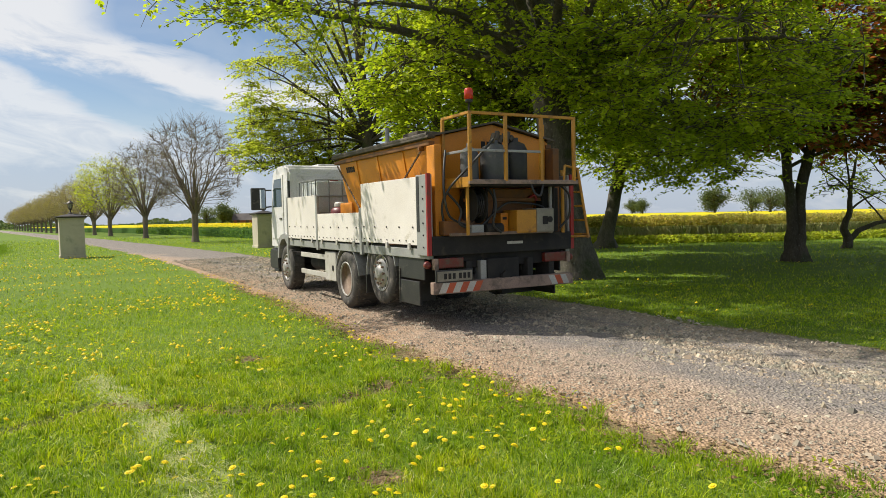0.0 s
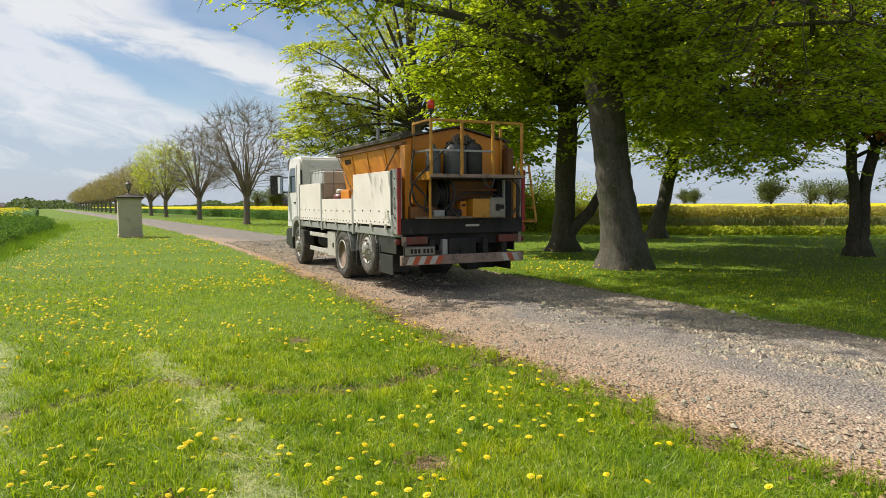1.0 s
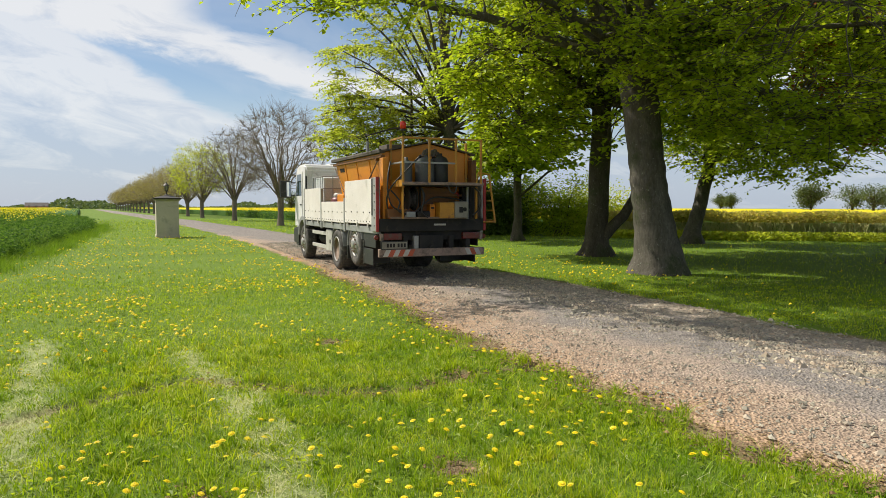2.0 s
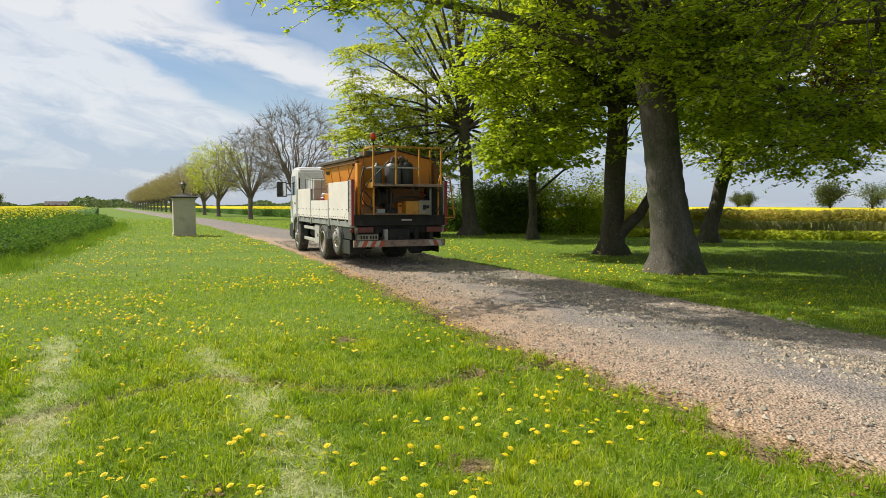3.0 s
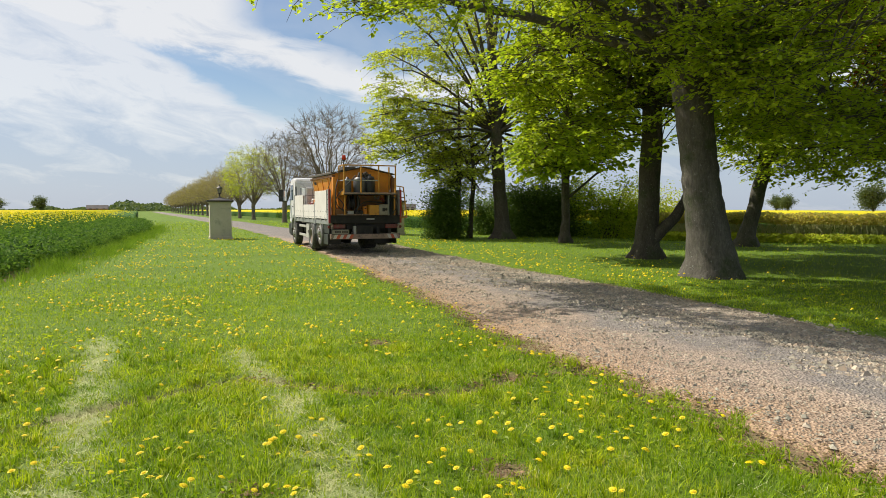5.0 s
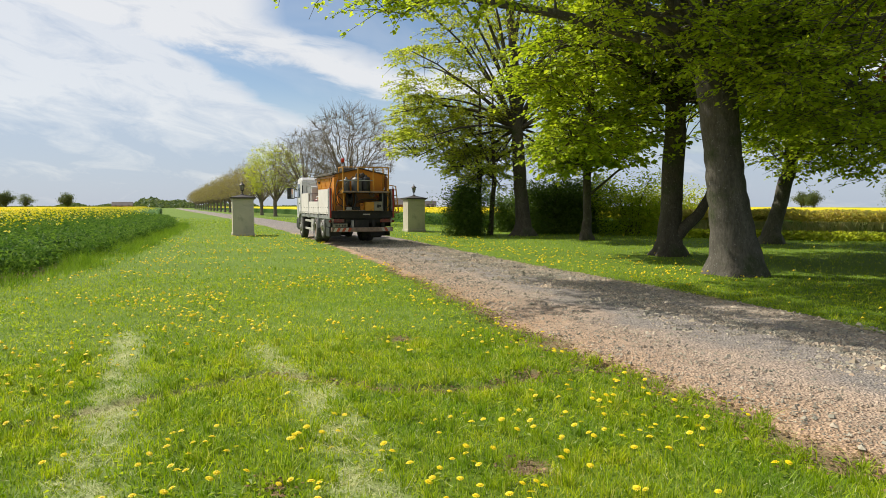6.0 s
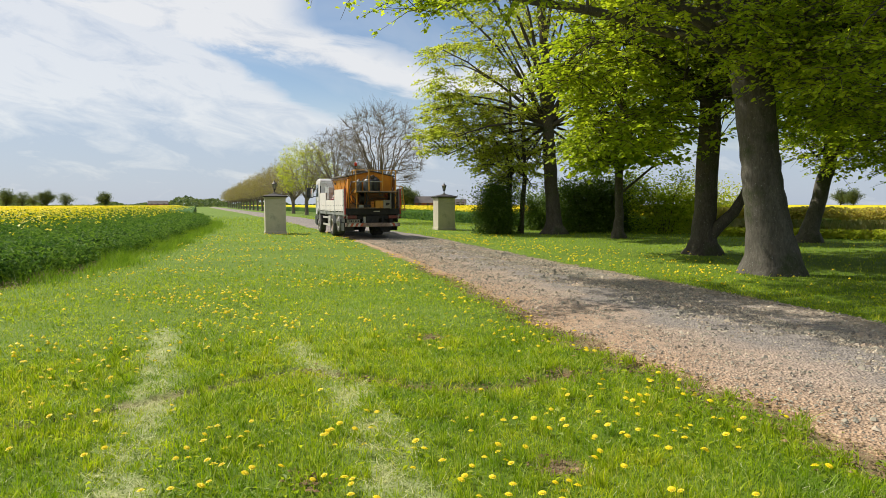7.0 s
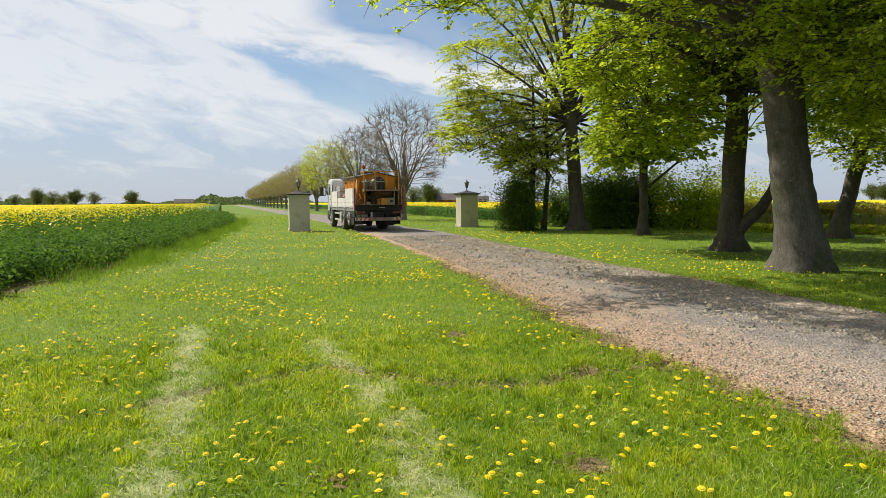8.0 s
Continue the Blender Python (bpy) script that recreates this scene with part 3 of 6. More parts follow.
def build_grass():
    rng = np.random.default_rng(4)
    for nm, n, r0, r1, power, bent in (("grass", 190000, 2.3, 9.5, .66, True), ("grass", 130000, 6, 20, .8, False), ("grass", 130000, 15, 85, .85, False)):
        x, y, r = in_polar(rng, n, r0, r1, -36, 56, power)
        w, s = wear_at(x, y)
        u, v = uv_of(x, y)
        keep = on_lawn(x, y) & (rng.uniform(0, 1, n) > .58 * w + .93 * s) & (rng.uniform(0, 1, n) < np.clip((r - r0) / (.4 * r0) + (r0 < 3), 0, 1) * np.clip((r1 - r) / (.35 * r1), 0, 1))
        x, y, r, w, u = x[keep], y[keep], r[keep], w[keep], u[keep]
        tuft = .5 + .5 * ripple(x + 3, y - 7, 1.3) * ripple(x, y, .45)
        long = rng.uniform(0, 1, len(x)) < .05 + .16 * (ripple(x, y, 2.1) * ripple(x + 5, y, 1.4) > .25)
        h = (.020 + .034 * tuft + .05 * long) * rng.uniform(.6, 1.35, len(x)) * (1 - .55 * w) * (1 + .012 * r)
        V, F = blades(x, y, ground_height(x, y) - .004, h, .0028 + .0009 * r * rng.uniform(.6, 1.4, len(x)), rng, .8, bent)
        tagged(raw(nm, V, F, "grass"), "lush fresh green spring grass growing in the meadow", "grass", kind="stuff")
    # the meadow goes on behind
    rest = np.random.default_rng(41)
    x, y, r = in_polar(rest, 70000, .5, 16, 54, 326, .7)
    keep = on_lawn(x, y) & (rest.uniform(0, 1, len(x)) > .5 * wear_at(x, y)[0] + .93 * wear_at(x, y)[1])
    x, y, r = x[keep], y[keep], r[keep]
    V, F = blades(x, y, ground_height(x, y) - .004, rest.uniform(.03, .07, len(x)), .009 + .0015 * r, rest, .8, False)
    tagged(raw("grass", V, F, "grass"), "lush fresh green spring grass growing in the meadow", "grass", kind="stuff")
    # flattened dry stalks in the wheel marks and along the drive's verge
    P = []
    for line in WHEEL_MARKS:
        L = np.array(line)
        t = rng.uniform(0, len(L) - 1.001, 11000)
        i = t.astype(int)
        P.append(L[i] + (L[i + 1] - L[i]) * (t - i)[:, None] + rng.normal(0, .17, (11000, 2)))
    u = rng.uniform(1.5, 20, 7000)
    v = left_edge(u) + rng.normal(.0, .22, 7000)
    P.append(np.stack([-.5 * u + .8660254 * v, .8660254 * u + .5 * v], 1))
    P = np.concatenate(P)
    wp, sp = wear_at(P[:, 0], P[:, 1])
    P = P[wp + sp > rng.uniform(.1, 1.1, len(P))]
    x, y, r = in_polar(rng, 9000, 2.4, 11, -34, 56, .75)
    P = np.concatenate([P, np.stack([x, y], 1)[on_lawn(x, y)]])
    V, F = blades(P[:, 0], P[:, 1], ground_height(P[:, 0], P[:, 1]) + .012, rng.uniform(.012, .03, len(P)), .006 * np.ones(len(P)), rng, 3.2, False)
    tagged(raw("dry_grass", V, F, "straw"), "flattened straw-coloured dry grass in the wheel tracks", "grass", kind="stuff")
    # tufts of longer grass
    x, y, r = in_polar(rng, 520, 2.6, 8.5, -34, 56, .7)
    keep = on_lawn(x, y) & (wear_at(x, y)[0] < .3)
    x, y, r = np.repeat(x[keep], 34), np.repeat(y[keep], 34), np.repeat(r[keep], 34)
    k = len(x)
    x, y = x + rng.normal(0, .028, k), y + rng.normal(0, .028, k)
    V, F = blades(x, y, ground_height(x, y), rng.uniform(.05, .13, k), .0032 + .0007 * r, rng, .85, True)
    tagged(raw("grass_tufts", V, F, "grass"), "longer tufts of meadow grass", "grass", kind="stuff")
    # broad-leaved weeds low in the turf
    x, y, r = in_polar(rng, 26000, 2.4, 16, -34, 56, .75)
    w, s = wear_at(x, y)
    keep = on_lawn(x, y, .0) & (ripple(x, y, 1.1) + .6 * ripple(x + 9, y, 3.7) + rng.normal(0, .3, len(x)) > .12) & (w < .6)
    x, y, r = x[keep], y[keep], r[keep]
    V, F = leaf_quads(np.column_stack([x, y, ground_height(x, y) + rng.uniform(.015, .06, len(x))]), .05, rng, .75, .5)
    tagged(raw("clover", V, F, "leaf_fresh"), "low clover and broad weed leaves in the turf", "weeds", kind="stuff")
    # rank grass beside the crop
    u = rng.uniform(9, 60, 30000)
    v = crop_edge(u) + rng.normal(.30, .36, 30000) * np.interp(u, [9, 17, 60], [.7, 1.2, 1.2])
    x, y = -.5 * u + .8660254 * v, .8660254 * u + .5 * v
    lump = np.clip(.45 + .75 * ripple(x, y, .8) + .35 * ripple(x, y, 2.7), .12, 1.25)
    keep = rng.uniform(0, 1, len(u)) < np.interp(u, [9, 15, 20], [.05, .25, 1]) * np.clip(lump + .2, 0, 1)
    x, y, lump = x[keep], y[keep], lump[keep]
    V, F = blades(x, y, 0 * x, rng.uniform(.16, .52, len(x)) * lump, .013 + 0 * x, rng, .8, False)
    tagged(raw("tall_grass", V, F, "rank_grass"), "tall rank green grass along the edge of the crop", "grass", kind="stuff")


def build_stones():
    rng = np.random.default_rng(9)
    n = 125000
    u = 1.0 + 29 * rng.uniform(0, 1, n) ** 1.45
    mid = rng.uniform(0, 1, n) < .60
    k = np.where(mid, rng.normal(.60, .13, n), rng.uniform(.03, .97, n))
    k = np.clip(k, .02, .98)
    v = left_edge(u) + (right_edge(u) - left_edge(u)) * k
    x, y = -.5 * u + .8660254 * v, .8660254 * u + .5 * v
    drift = .75 + .55 * ripple(x, y, 1.6)
    s = (.005 + .012 * rng.uniform(0, 1, n) ** 2.5 + .016 * (rng.uniform(0, 1, n) < .03)) * (1 + .03 * u) * np.where(mid, 1.5 * np.clip(drift, .5, 1.2), .85)
    base = np.array([(1, -.6, -.15), (.8, .7, -.15), (-.9, .6, -.15), (-.8, -.8, -.15), (.35, .05, .66), (-.4, -.1, .56)])
    a = rng.uniform(0, 6.28, n)
    sc = rng.uniform(.6, 1.4, (n, 1, 3)) * s[:, None, None]
    Vl = base[None] * rng.uniform(.65, 1.35, (n, 6, 1)) * sc
    c, d = np.cos(a)[:, None], np.sin(a)[:, None]
    V = np.stack([Vl[..., 0] * c - Vl[..., 1] * d + x[:, None], Vl[..., 0] * d + Vl[..., 1] * c + y[:, None], Vl[..., 2] + .047 + 0 * x[:, None]], -1).reshape(-1, 3)
    f = np.array([(0, 1, 4), (1, 2, 4), (2, 5, 4), (2, 3, 5), (3, 0, 5), (0, 4, 5)])
    F = (f[None] + 6 * np.arange(n)[:, None, None]).reshape(-1, 3)
    tagged(raw("gravel", V, F, "stone"), "loose grey and pinkish crushed stones on the drive", "gravel", kind="stuff")


def build_clods():
    """Crumbs of soil along the ragged verge and in the rut."""
    rng = np.random.default_rng(19)
    n = 5200
    u = 1.5 + 16 * rng.uniform(0, 1, n) ** 1.3
    v = left_edge(u) - .10 + rng.normal(0, .17, n)
    P = np.stack([-.5 * u + .8660254 * v, .8660254 * u + .5 * v], 1)
    L = np.array(RUT)
    t = rng.uniform(3, len(L) - 1.001, 1500)
    i = t.astype(int)
    P = np.concatenate([P, L[i] + (L[i + 1] - L[i]) * (t - i)[:, None] + rng.normal(0, .06, (1500, 2))])
    for bx, by, r in BARE:
        P = np.concatenate([P, rng.normal(0, r * .6, (90, 2)) + (bx, by)])
    n = len(P)
    base = np.array([(1, 0, 0), (0, 1, 0), (-1, 0, 0), (0, -1, 0), (.1, .1, .5), (0, 0, -.4)])
    s = .005 + .020 * rng.uniform(0, 1, n) ** 3
    V = base[None] * rng.uniform(.6, 1.4, (n, 6, 3)) * s[:, None, None]
    V = V + np.column_stack([P, ground_height(P[:, 0], P[:, 1]) + .025])[:, None]
    f = np.array([(0, 1, 4), (1, 2, 4), (2, 3, 4), (3, 0, 4), (1, 0, 5), (2, 1, 5), (3, 2, 5), (0, 3, 5)])
    F = (f[None] + 6 * np.arange(n)[:, None, None]).reshape(-1, 3)
    tagged(raw("soil_crumbs", V.reshape(-1, 3), F, "soil"), "dark brown crumbs of soil along the grass verge", "soil", kind="stuff")


# ---- flowering oilseed fields ----
def slab(name, outline_uv, z, material, label, bumpy=.10, step=1.5):
    """The closed canopy of a crop: a bumpy top with a skirt down to the ground."""
    a, b = outline_uv
    U = a
    rows = 26
    V, F = [], []
    rng = np.random.default_rng(len(U))
    for i, u in enumerate(U):
        lo, hi = b(u)
        k = np.linspace(0, 1, rows) ** 2.2
        for j in range(rows):
            v = lo + (hi - lo) * k[j]
            p = W(u, v)
            zz = 0 if j == 0 else z + rng.uniform(-bumpy, bumpy)
            V.append((p.x, p.y, zz - .02 + fall(p.x, p.y)))
    for i in range(len(U) - 1):
        for j in range(rows - 1):
            o = i * rows + j
            F.append((o, o + 1, o + rows + 1, o + rows))
    ob = raw(name, V, F, material, smooth=False)
    return tagged(ob, label, "crop field", kind="stuff")


def crop_plants(name, P, height, rng, size, per, label, mat="crop_leaf"):
    n = len(P)
    Q = np.repeat(P, per, 0)
    Q = Q + rng.normal(0, .13, Q.shape)
    hh = np.repeat(height, per)
    z = hh * rng.uniform(.08, 1.0, len(Q)) ** .8
    V, F = leaf_quads(np.column_stack([Q, z + fall(Q[:, 0], Q[:, 1])]), size, rng, 1.0, .5)
    return tagged(raw(name, V, F, mat), label, "crop", kind="stuff")


def flowers(name, P, z, size, rng, label):
    V, F = leaf_quads(np.column_stack([P, z + fall(P[:, 0], P[:, 1])]), size, rng, .9, .8)
    return tagged(raw(name, V, F, "crop_flower"), label, "flowers", kind="stuff")


def build_fields():
    rng = np.random.default_rng(21)
    # the field beside the meadow
    U = np.concatenate([np.arange(-30, 60, 1.2), np.arange(60, 430, 8)])
    slab("crop_canopy", (U, lambda u: (crop_edge(u) - .9, crop_edge(u) - 9)), .52, "field_green", "dense green oilseed crop not yet in flower", .14)
    slab("crop_canopy", (U, lambda u: (crop_edge(u) - 8, crop_edge(u) - 330)), 1.05, "field_yellow", "bright yellow flowering oilseed field", .10)
    n = 20000
    u = 6 + 60 * rng.uniform(0, 1, n) ** 1.5
    d = 11 * rng.uniform(0, 1, n) ** 1.5 + .35 * ripple(u, 0 * u, 1.3) + .25 * ripple(u, 4 + 0 * u, 3.1)
    P = np.array([W(a, crop_edge(a) - .2 - b)[:2] for a, b in zip(u, d)])
    crop_plants("crop_plants", P, np.clip(.62 + .13 * d, .2, 1.12) * rng.uniform(.6, 1.15, n), rng, .12, 9, "leafy green oilseed plants along the field edge")
    n = 60000
    u = 5 + 130 * rng.uniform(0, 1, n) ** 1.3
    d = np.abs(rng.normal(0, 1, n)) * 14 + rng.uniform(.4, 6, n)
    keep = rng.uniform(0, 1, n) < np.clip((d - .5) / 6, .04, 1)
    P = np.array([W(a, crop_edge(a) - b)[:2] for a, b in zip(u[keep], d[keep])])
    flowers("crop_flowers", P, rng.uniform(.90, 1.24, len(P)), .10, rng, "yellow flower heads of the oilseed crop")
    # the field beyond the row of trees and the hedge
    far_edge = lambda u: np.interp(u, [18, 20.3, 22.5, 27.2, 30.5, 36, 45, 60, 100, 700], [60, 46, 36, 29, 26, 20, 16, 13.6, 10, -46])
    U = np.concatenate([np.arange(18, 80, 1.2), np.arange(80, 420, 8)])
    slab("crop_canopy", (U, lambda u: (far_edge(u), far_edge(u) + 3.5)), .72, "field_green", "green margin of the far oilseed field", .12)
    slab("crop_canopy", (U, lambda u: (far_edge(u) + 3, far_edge(u) + 300)), 1.0, "field_yellow", "bright yellow flowering oilseed field behind the trees", .09)
    n = 7000
    u = rng.uniform(18, 110, n)
    P = np.array([W(a, far_edge(a) + b)[:2] for a, b in zip(u, 3.5 * rng.uniform(0, 1, n) ** 1.4)])
    crop_plants("crop_plants", P, rng.uniform(.5, .95, n), rng, .24, 5, "green oilseed plants below the yellow field")
    n = 9000
    u = rng.uniform(18, 130, n)
    P = np.array([W(a, far_edge(a) + b)[:2] for a, b in zip(u, 2.5 + np.abs(rng.normal(0, 9, n)))])
    flowers("crop_flowers", P, rng.uniform(.9, 1.2, len(P)), .22, rng, "yellow flower heads of the far oilseed field")


build_ground()
build_fields()
build_stones()
build_clods()
build_grass()


# ---- trees ----
def curve3(p0, c, p1, n, rng=None, wob=0.0):
    out = []
    for i in range(n + 1):
        t = i / n
        q = p0 * (1 - t) ** 2 + c * 2 * t * (1 - t) + p1 * t * t
        if rng is not None and 0 < i:
            q = q + rng.normal(0, wob, 3) * t
        out.append(q)
    return out


def broad_tree(name, base, stems, crowns, leaf, leaf_mat, seed, label, bark_mat="bark_grey", limbs=11, clump=.75, low=2.6, per=70, flat=.5, side_limbs=(), flare=1.45, thick=.46):
    """stems: polylines (dx, dy, z, r) from the base; crowns: ellipsoids (x, y, z, rx, ry, rz, clumps) in the world."""
    rng = np.random.default_rng(seed)
    B = np.array([base[0], base[1], 0.0])
    root = empty(name, pose(*B))
    wood = Geo()
    spine = []
    for s in stems:
        S = np.array(s, float)
        t = np.linspace(0, len(S) - 1, (len(S) - 1) * 6 + 1)
        P = np.stack([np.interp(t, range(len(S)), S[:, k]) for k in range(4)], 1)
        P[1:, :2] += rng.normal(0, .015, (len(P) - 1, 2))
        base_i = len(wood.v)
        rads = P[:, 3].copy()
        wood.tube(P[:, :3], rads, 18)
        # root flare with lobes
        for i in range(base_i, len(wood.v)):
            x, y, z = wood.v[i]
            if z < .9:
                k = np.interp(z, [-.1, .12, .4, .9], [flare * 1.12, flare, 1.12, 1.0])
                j = (i - base_i) // 18
                a = math.atan2(y - P[j, 1], x - P[j, 0])
                k *= 1 + .12 * (k - 1) / .4 * math.sin(5 * a + seed) if k > 1 else 1
                wood.v[i] = (P[j, 0] + (x - P[j, 0]) * k, P[j, 1] + (y - P[j, 1]) * k, z)
            else:
                wood.v[i] = (x + .012 * math.sin(z * 1.9 + x * 3), y + .012 * math.sin(z * 1.3 + y * 4), z)
        spine.append(P)
    # clumps of foliage
    C = []
    for cx, cy, cz, rx, ry, rz, n in crowns:
        d = rng.normal(0, 1, (n * 2, 3))
        d /= np.linalg.norm(d, axis=1)[:, None]
        q = d * rng.uniform(.25, 1, (n * 2, 1)) ** .45 * (rx, ry, rz) + (cx, cy, cz)
        C.append(q[q[:, 2] > low + rng.uniform(0, .5, len(q))][:n])
    C = np.concatenate(C) - B
    # main limbs reach for clumps far apart
    pick = [int(np.argmax(C[:, 2]))]
    dist = np.linalg.norm(C - C[pick[0]], axis=1)
    for _ in range(min(limbs, len(C)) - 1):
        pick.append(int(np.argmax(dist)))
        dist = np.minimum(dist, np.linalg.norm(C - C[pick[-1]], axis=1))
    samples, srad = [], []
    for k in pick:
        e = C[k]
        sp = spine[rng.integers(len(spine))]
        zz = np.clip(e[2] * rng.uniform(.35, .7), sp[-1, 2] * .38, sp[-1, 2] * .97)
        j = int(np.argmin(np.abs(sp[:, 2] - zz)))
        p0, r0 = sp[j, :3], sp[j, 3] * thick * rng.uniform(.8, 1.2)
        L = np.linalg.norm(e - p0)
        c = p0 + (e - p0) * .5 + np.array([0, 0, .22 * L * rng.uniform(.3, 1.2)])
        pts = curve3(p0, c, e, 9, rng, .03 * L / 4)
        rr = np.linspace(r0, .025, 10)
        wood.tube(pts, rr, 8)
        samples += pts[2:]
        srad += list(rr[2:])
    for s in side_limbs:
        S = np.array(s, float)
        wood.tube(S[:, :3], S[:, 3], 10)
    for P in spine:
        samples += list(P[len(P) * 2 // 3:, :3])
        srad += list(P[len(P) * 2 // 3:, 3])
    S, R = np.array(samples), np.array(srad)
    leafP, leafT = [], []
    for e in C:
        d = np.linalg.norm(S - e, axis=1) + np.maximum(S[:, 2] - e[2], 0) * .6
        j = int(np.argmin(d))
        p0 = S[j]
        L = np.linalg.norm(e - p0)
        pts = curve3(p0, (p0 + e) / 2 + np.array([0, 0, .15 * L]), e, 5, rng, .05)
        wood.tube(pts, np.linspace(min(R[j] * .6, .05), .010, 6), 4)
        spread = clump * rng.uniform(.75, 1.3)
        out = (e - p0) * (1, 1, 0)
        a0 = math.atan2(out[1], out[0])
        twigs = 7
        for k in range(twigs):
            a = a0 + (rng.uniform(-1.5, 1.5) if k < 5 else rng.uniform(-3.1, 3.1))
            reach = spread * rng.uniform(.8, 1.75)
            d = np.array([math.cos(a), math.sin(a), rng.normal(.02, .16)])
            o = e + rng.normal(0, .16, 3) * spread * (1, 1, 1.1)
            sag = reach * rng.uniform(.10, .34)
            wood.tube([o, o + d * reach * .5 - (0, 0, sag * .25), o + d * reach - (0, 0, sag)], [.011, .008, .004], 3)
            n = max(3, rng.poisson(per / twigs))
            t = rng.uniform(.12, 1.04, n)
            side = np.where(rng.uniform(0, 1, n) < .5, -1, 1)[:, None] * np.array([-d[1], d[0], 0])
            pos = o + d * (reach * t)[:, None] - np.stack([0 * t, 0 * t, sag * t * t], 1)
            off = side * (leaf * rng.uniform(.1, 1.15, n) * (1.15 - .6 * t))[:, None]
            leafP.append(pos + off + rng.normal(0, .035, (n, 3)))
            leafT.append(side * .8 + d * .75 - (0, 0, .22))
    P, T = np.concatenate(leafP), np.concatenate(leafT)
    T = T[P[:, 2] > low - .5]
    P = P[P[:, 2] > low - .5]
    wood.put("trunk", bark_mat, root, "", True)
    V, F = spray_leaves(P, T, leaf, rng, flat * .8)
    raw("crown", V, F, leaf_mat, root)
    return tagged(root, label, "tree")


def bare_tree(name, height, spread, seed, label, buds=0, bud_mat="bud", bud_size=.12, twigs=1500, boughs=150):
    """A roadside tree: a short bole, steep limbs fanning into a round head of very many fine twigs."""
    rng = np.random.default_rng(seed)
    root = empty(name)
    wood = Geo()
    bole = 1.75
    wood.tube([(0, 0, -.1), (0, 0, .25), (.02, .01, 1.0), (.03, 0, bole), (.03, 0, bole + .5)], [.36, .26, .22, .26, .20], 12)
    mid, half = bole + (height - bole) * .52, (height - bole) * .5

    def head(n, lo, hi, floor=-.75):
        d = rng.normal(0, 1, (n * 3, 3))
        d /= np.linalg.norm(d, axis=1)[:, None]
        d = d[d[:, 2] > floor][:n]
        r = rng.uniform(lo, hi, (len(d), 1)) * (1 + .07 * np.sin(5 * np.arctan2(d[:, 1], d[:, 0]) + seed))[:, None]
        return d * r * (spread, spread, half) + (0, 0, mid)

    def branch(p, e, r0, r1, steps, sides, rise):
        L = np.linalg.norm(e - p)
        pts = curve3(p, p + (e - p) * .45 + np.array([0, 0, rise * L]), e, steps, rng, .02 * L)
        wood.tube(pts, np.linspace(r0, r1, steps + 1), sides)
        return pts
    S, start = [], np.array([.03, 0, bole + .2])
    for e in head(26, .62, .92, -.25):
        S += branch(start + rng.normal(0, .08, 3), e, .075, .016, 8, 6, .10)[2:]
    for count, lo, hi, r0, r1, steps, sides in ((boughs, .5, .98, .022, .009, 5, 4), (twigs, .6, 1.07, .011, .006, 2, 3)):
        base, grown = np.array(S), []
        for e in head(count, lo, hi):
            d = np.linalg.norm(base - e, axis=1) + np.maximum(base[:, 2] - e[2] + .25, 0) * 1.3 + .5 * np.maximum(np.hypot(base[:, 0], base[:, 1]) - math.hypot(e[0], e[1]), 0)
            grown += branch(base[int(np.argmin(d))], e, r0, r1, steps, sides, .06)[1:]
        S = S + grown
    raw("trunk", wood.v, wood.f, "twig", root, "", True)
    if buds:
        T = np.array(grown)
        P = T[rng.integers(0, len(T), buds)] + rng.normal(0, .16, (buds, 3))
        v, f = leaf_quads(P, bud_size, rng, .9)
        raw("crown", v, f, bud_mat, root)
    return tagged(root, label, "tree")


def bush(name, x, y, rx, ry, h, n, size, mat, seed, label, stems=14):
    rng = np.random.default_rng(seed)
    root = empty(name, pose(x, y, 0))
    wood = Geo()
    P = []
    for _ in range(stems):
        a, k = rng.uniform(0, 6.28), rng.uniform(.3, 1)
        e = np.array([math.cos(a) * rx * k, math.sin(a) * ry * k, h * rng.uniform(.55, 1.0)])
        pts = curve3(np.array([e[0] * .15, e[1] * .15, -.05]), np.array([e[0] * .4, e[1] * .4, e[2] * .8]), e, 6, rng, .05)
        wood.tube(pts, np.linspace(.03, .008, 7), 5)
        for q in pts[2:]:
            w = q + rng.normal(0, .35, 3) * (1, 1, .7)
            wood.tube([q, (q + w) / 2, w], [.012, .008, .004], 3)
            P += [w, q]
    P = np.array(P)
    Q = P[rng.integers(0, len(P), n)] + rng.normal(0, .26, (n, 3)) * (rx / 1.2, ry / 1.2, 1)
    low = rng.uniform(.03, .75, n // 3) ** 1.3
    a = rng.uniform(0, 6.28, n // 3)
    k = rng.uniform(.25, 1.05, n // 3) * .85
    Q = np.concatenate([Q, np.stack([np.cos(a) * rx * k, np.sin(a) * ry * k, low * h * .7], 1)])
    Q = Q[Q[:, 2] > .03]
    wood.put("stem", "bark_dark", root)
    V, F = leaf_quads(Q, size, rng, .9)
    raw("crown", V, F, mat, root)
    return tagged(root, label, "bush")


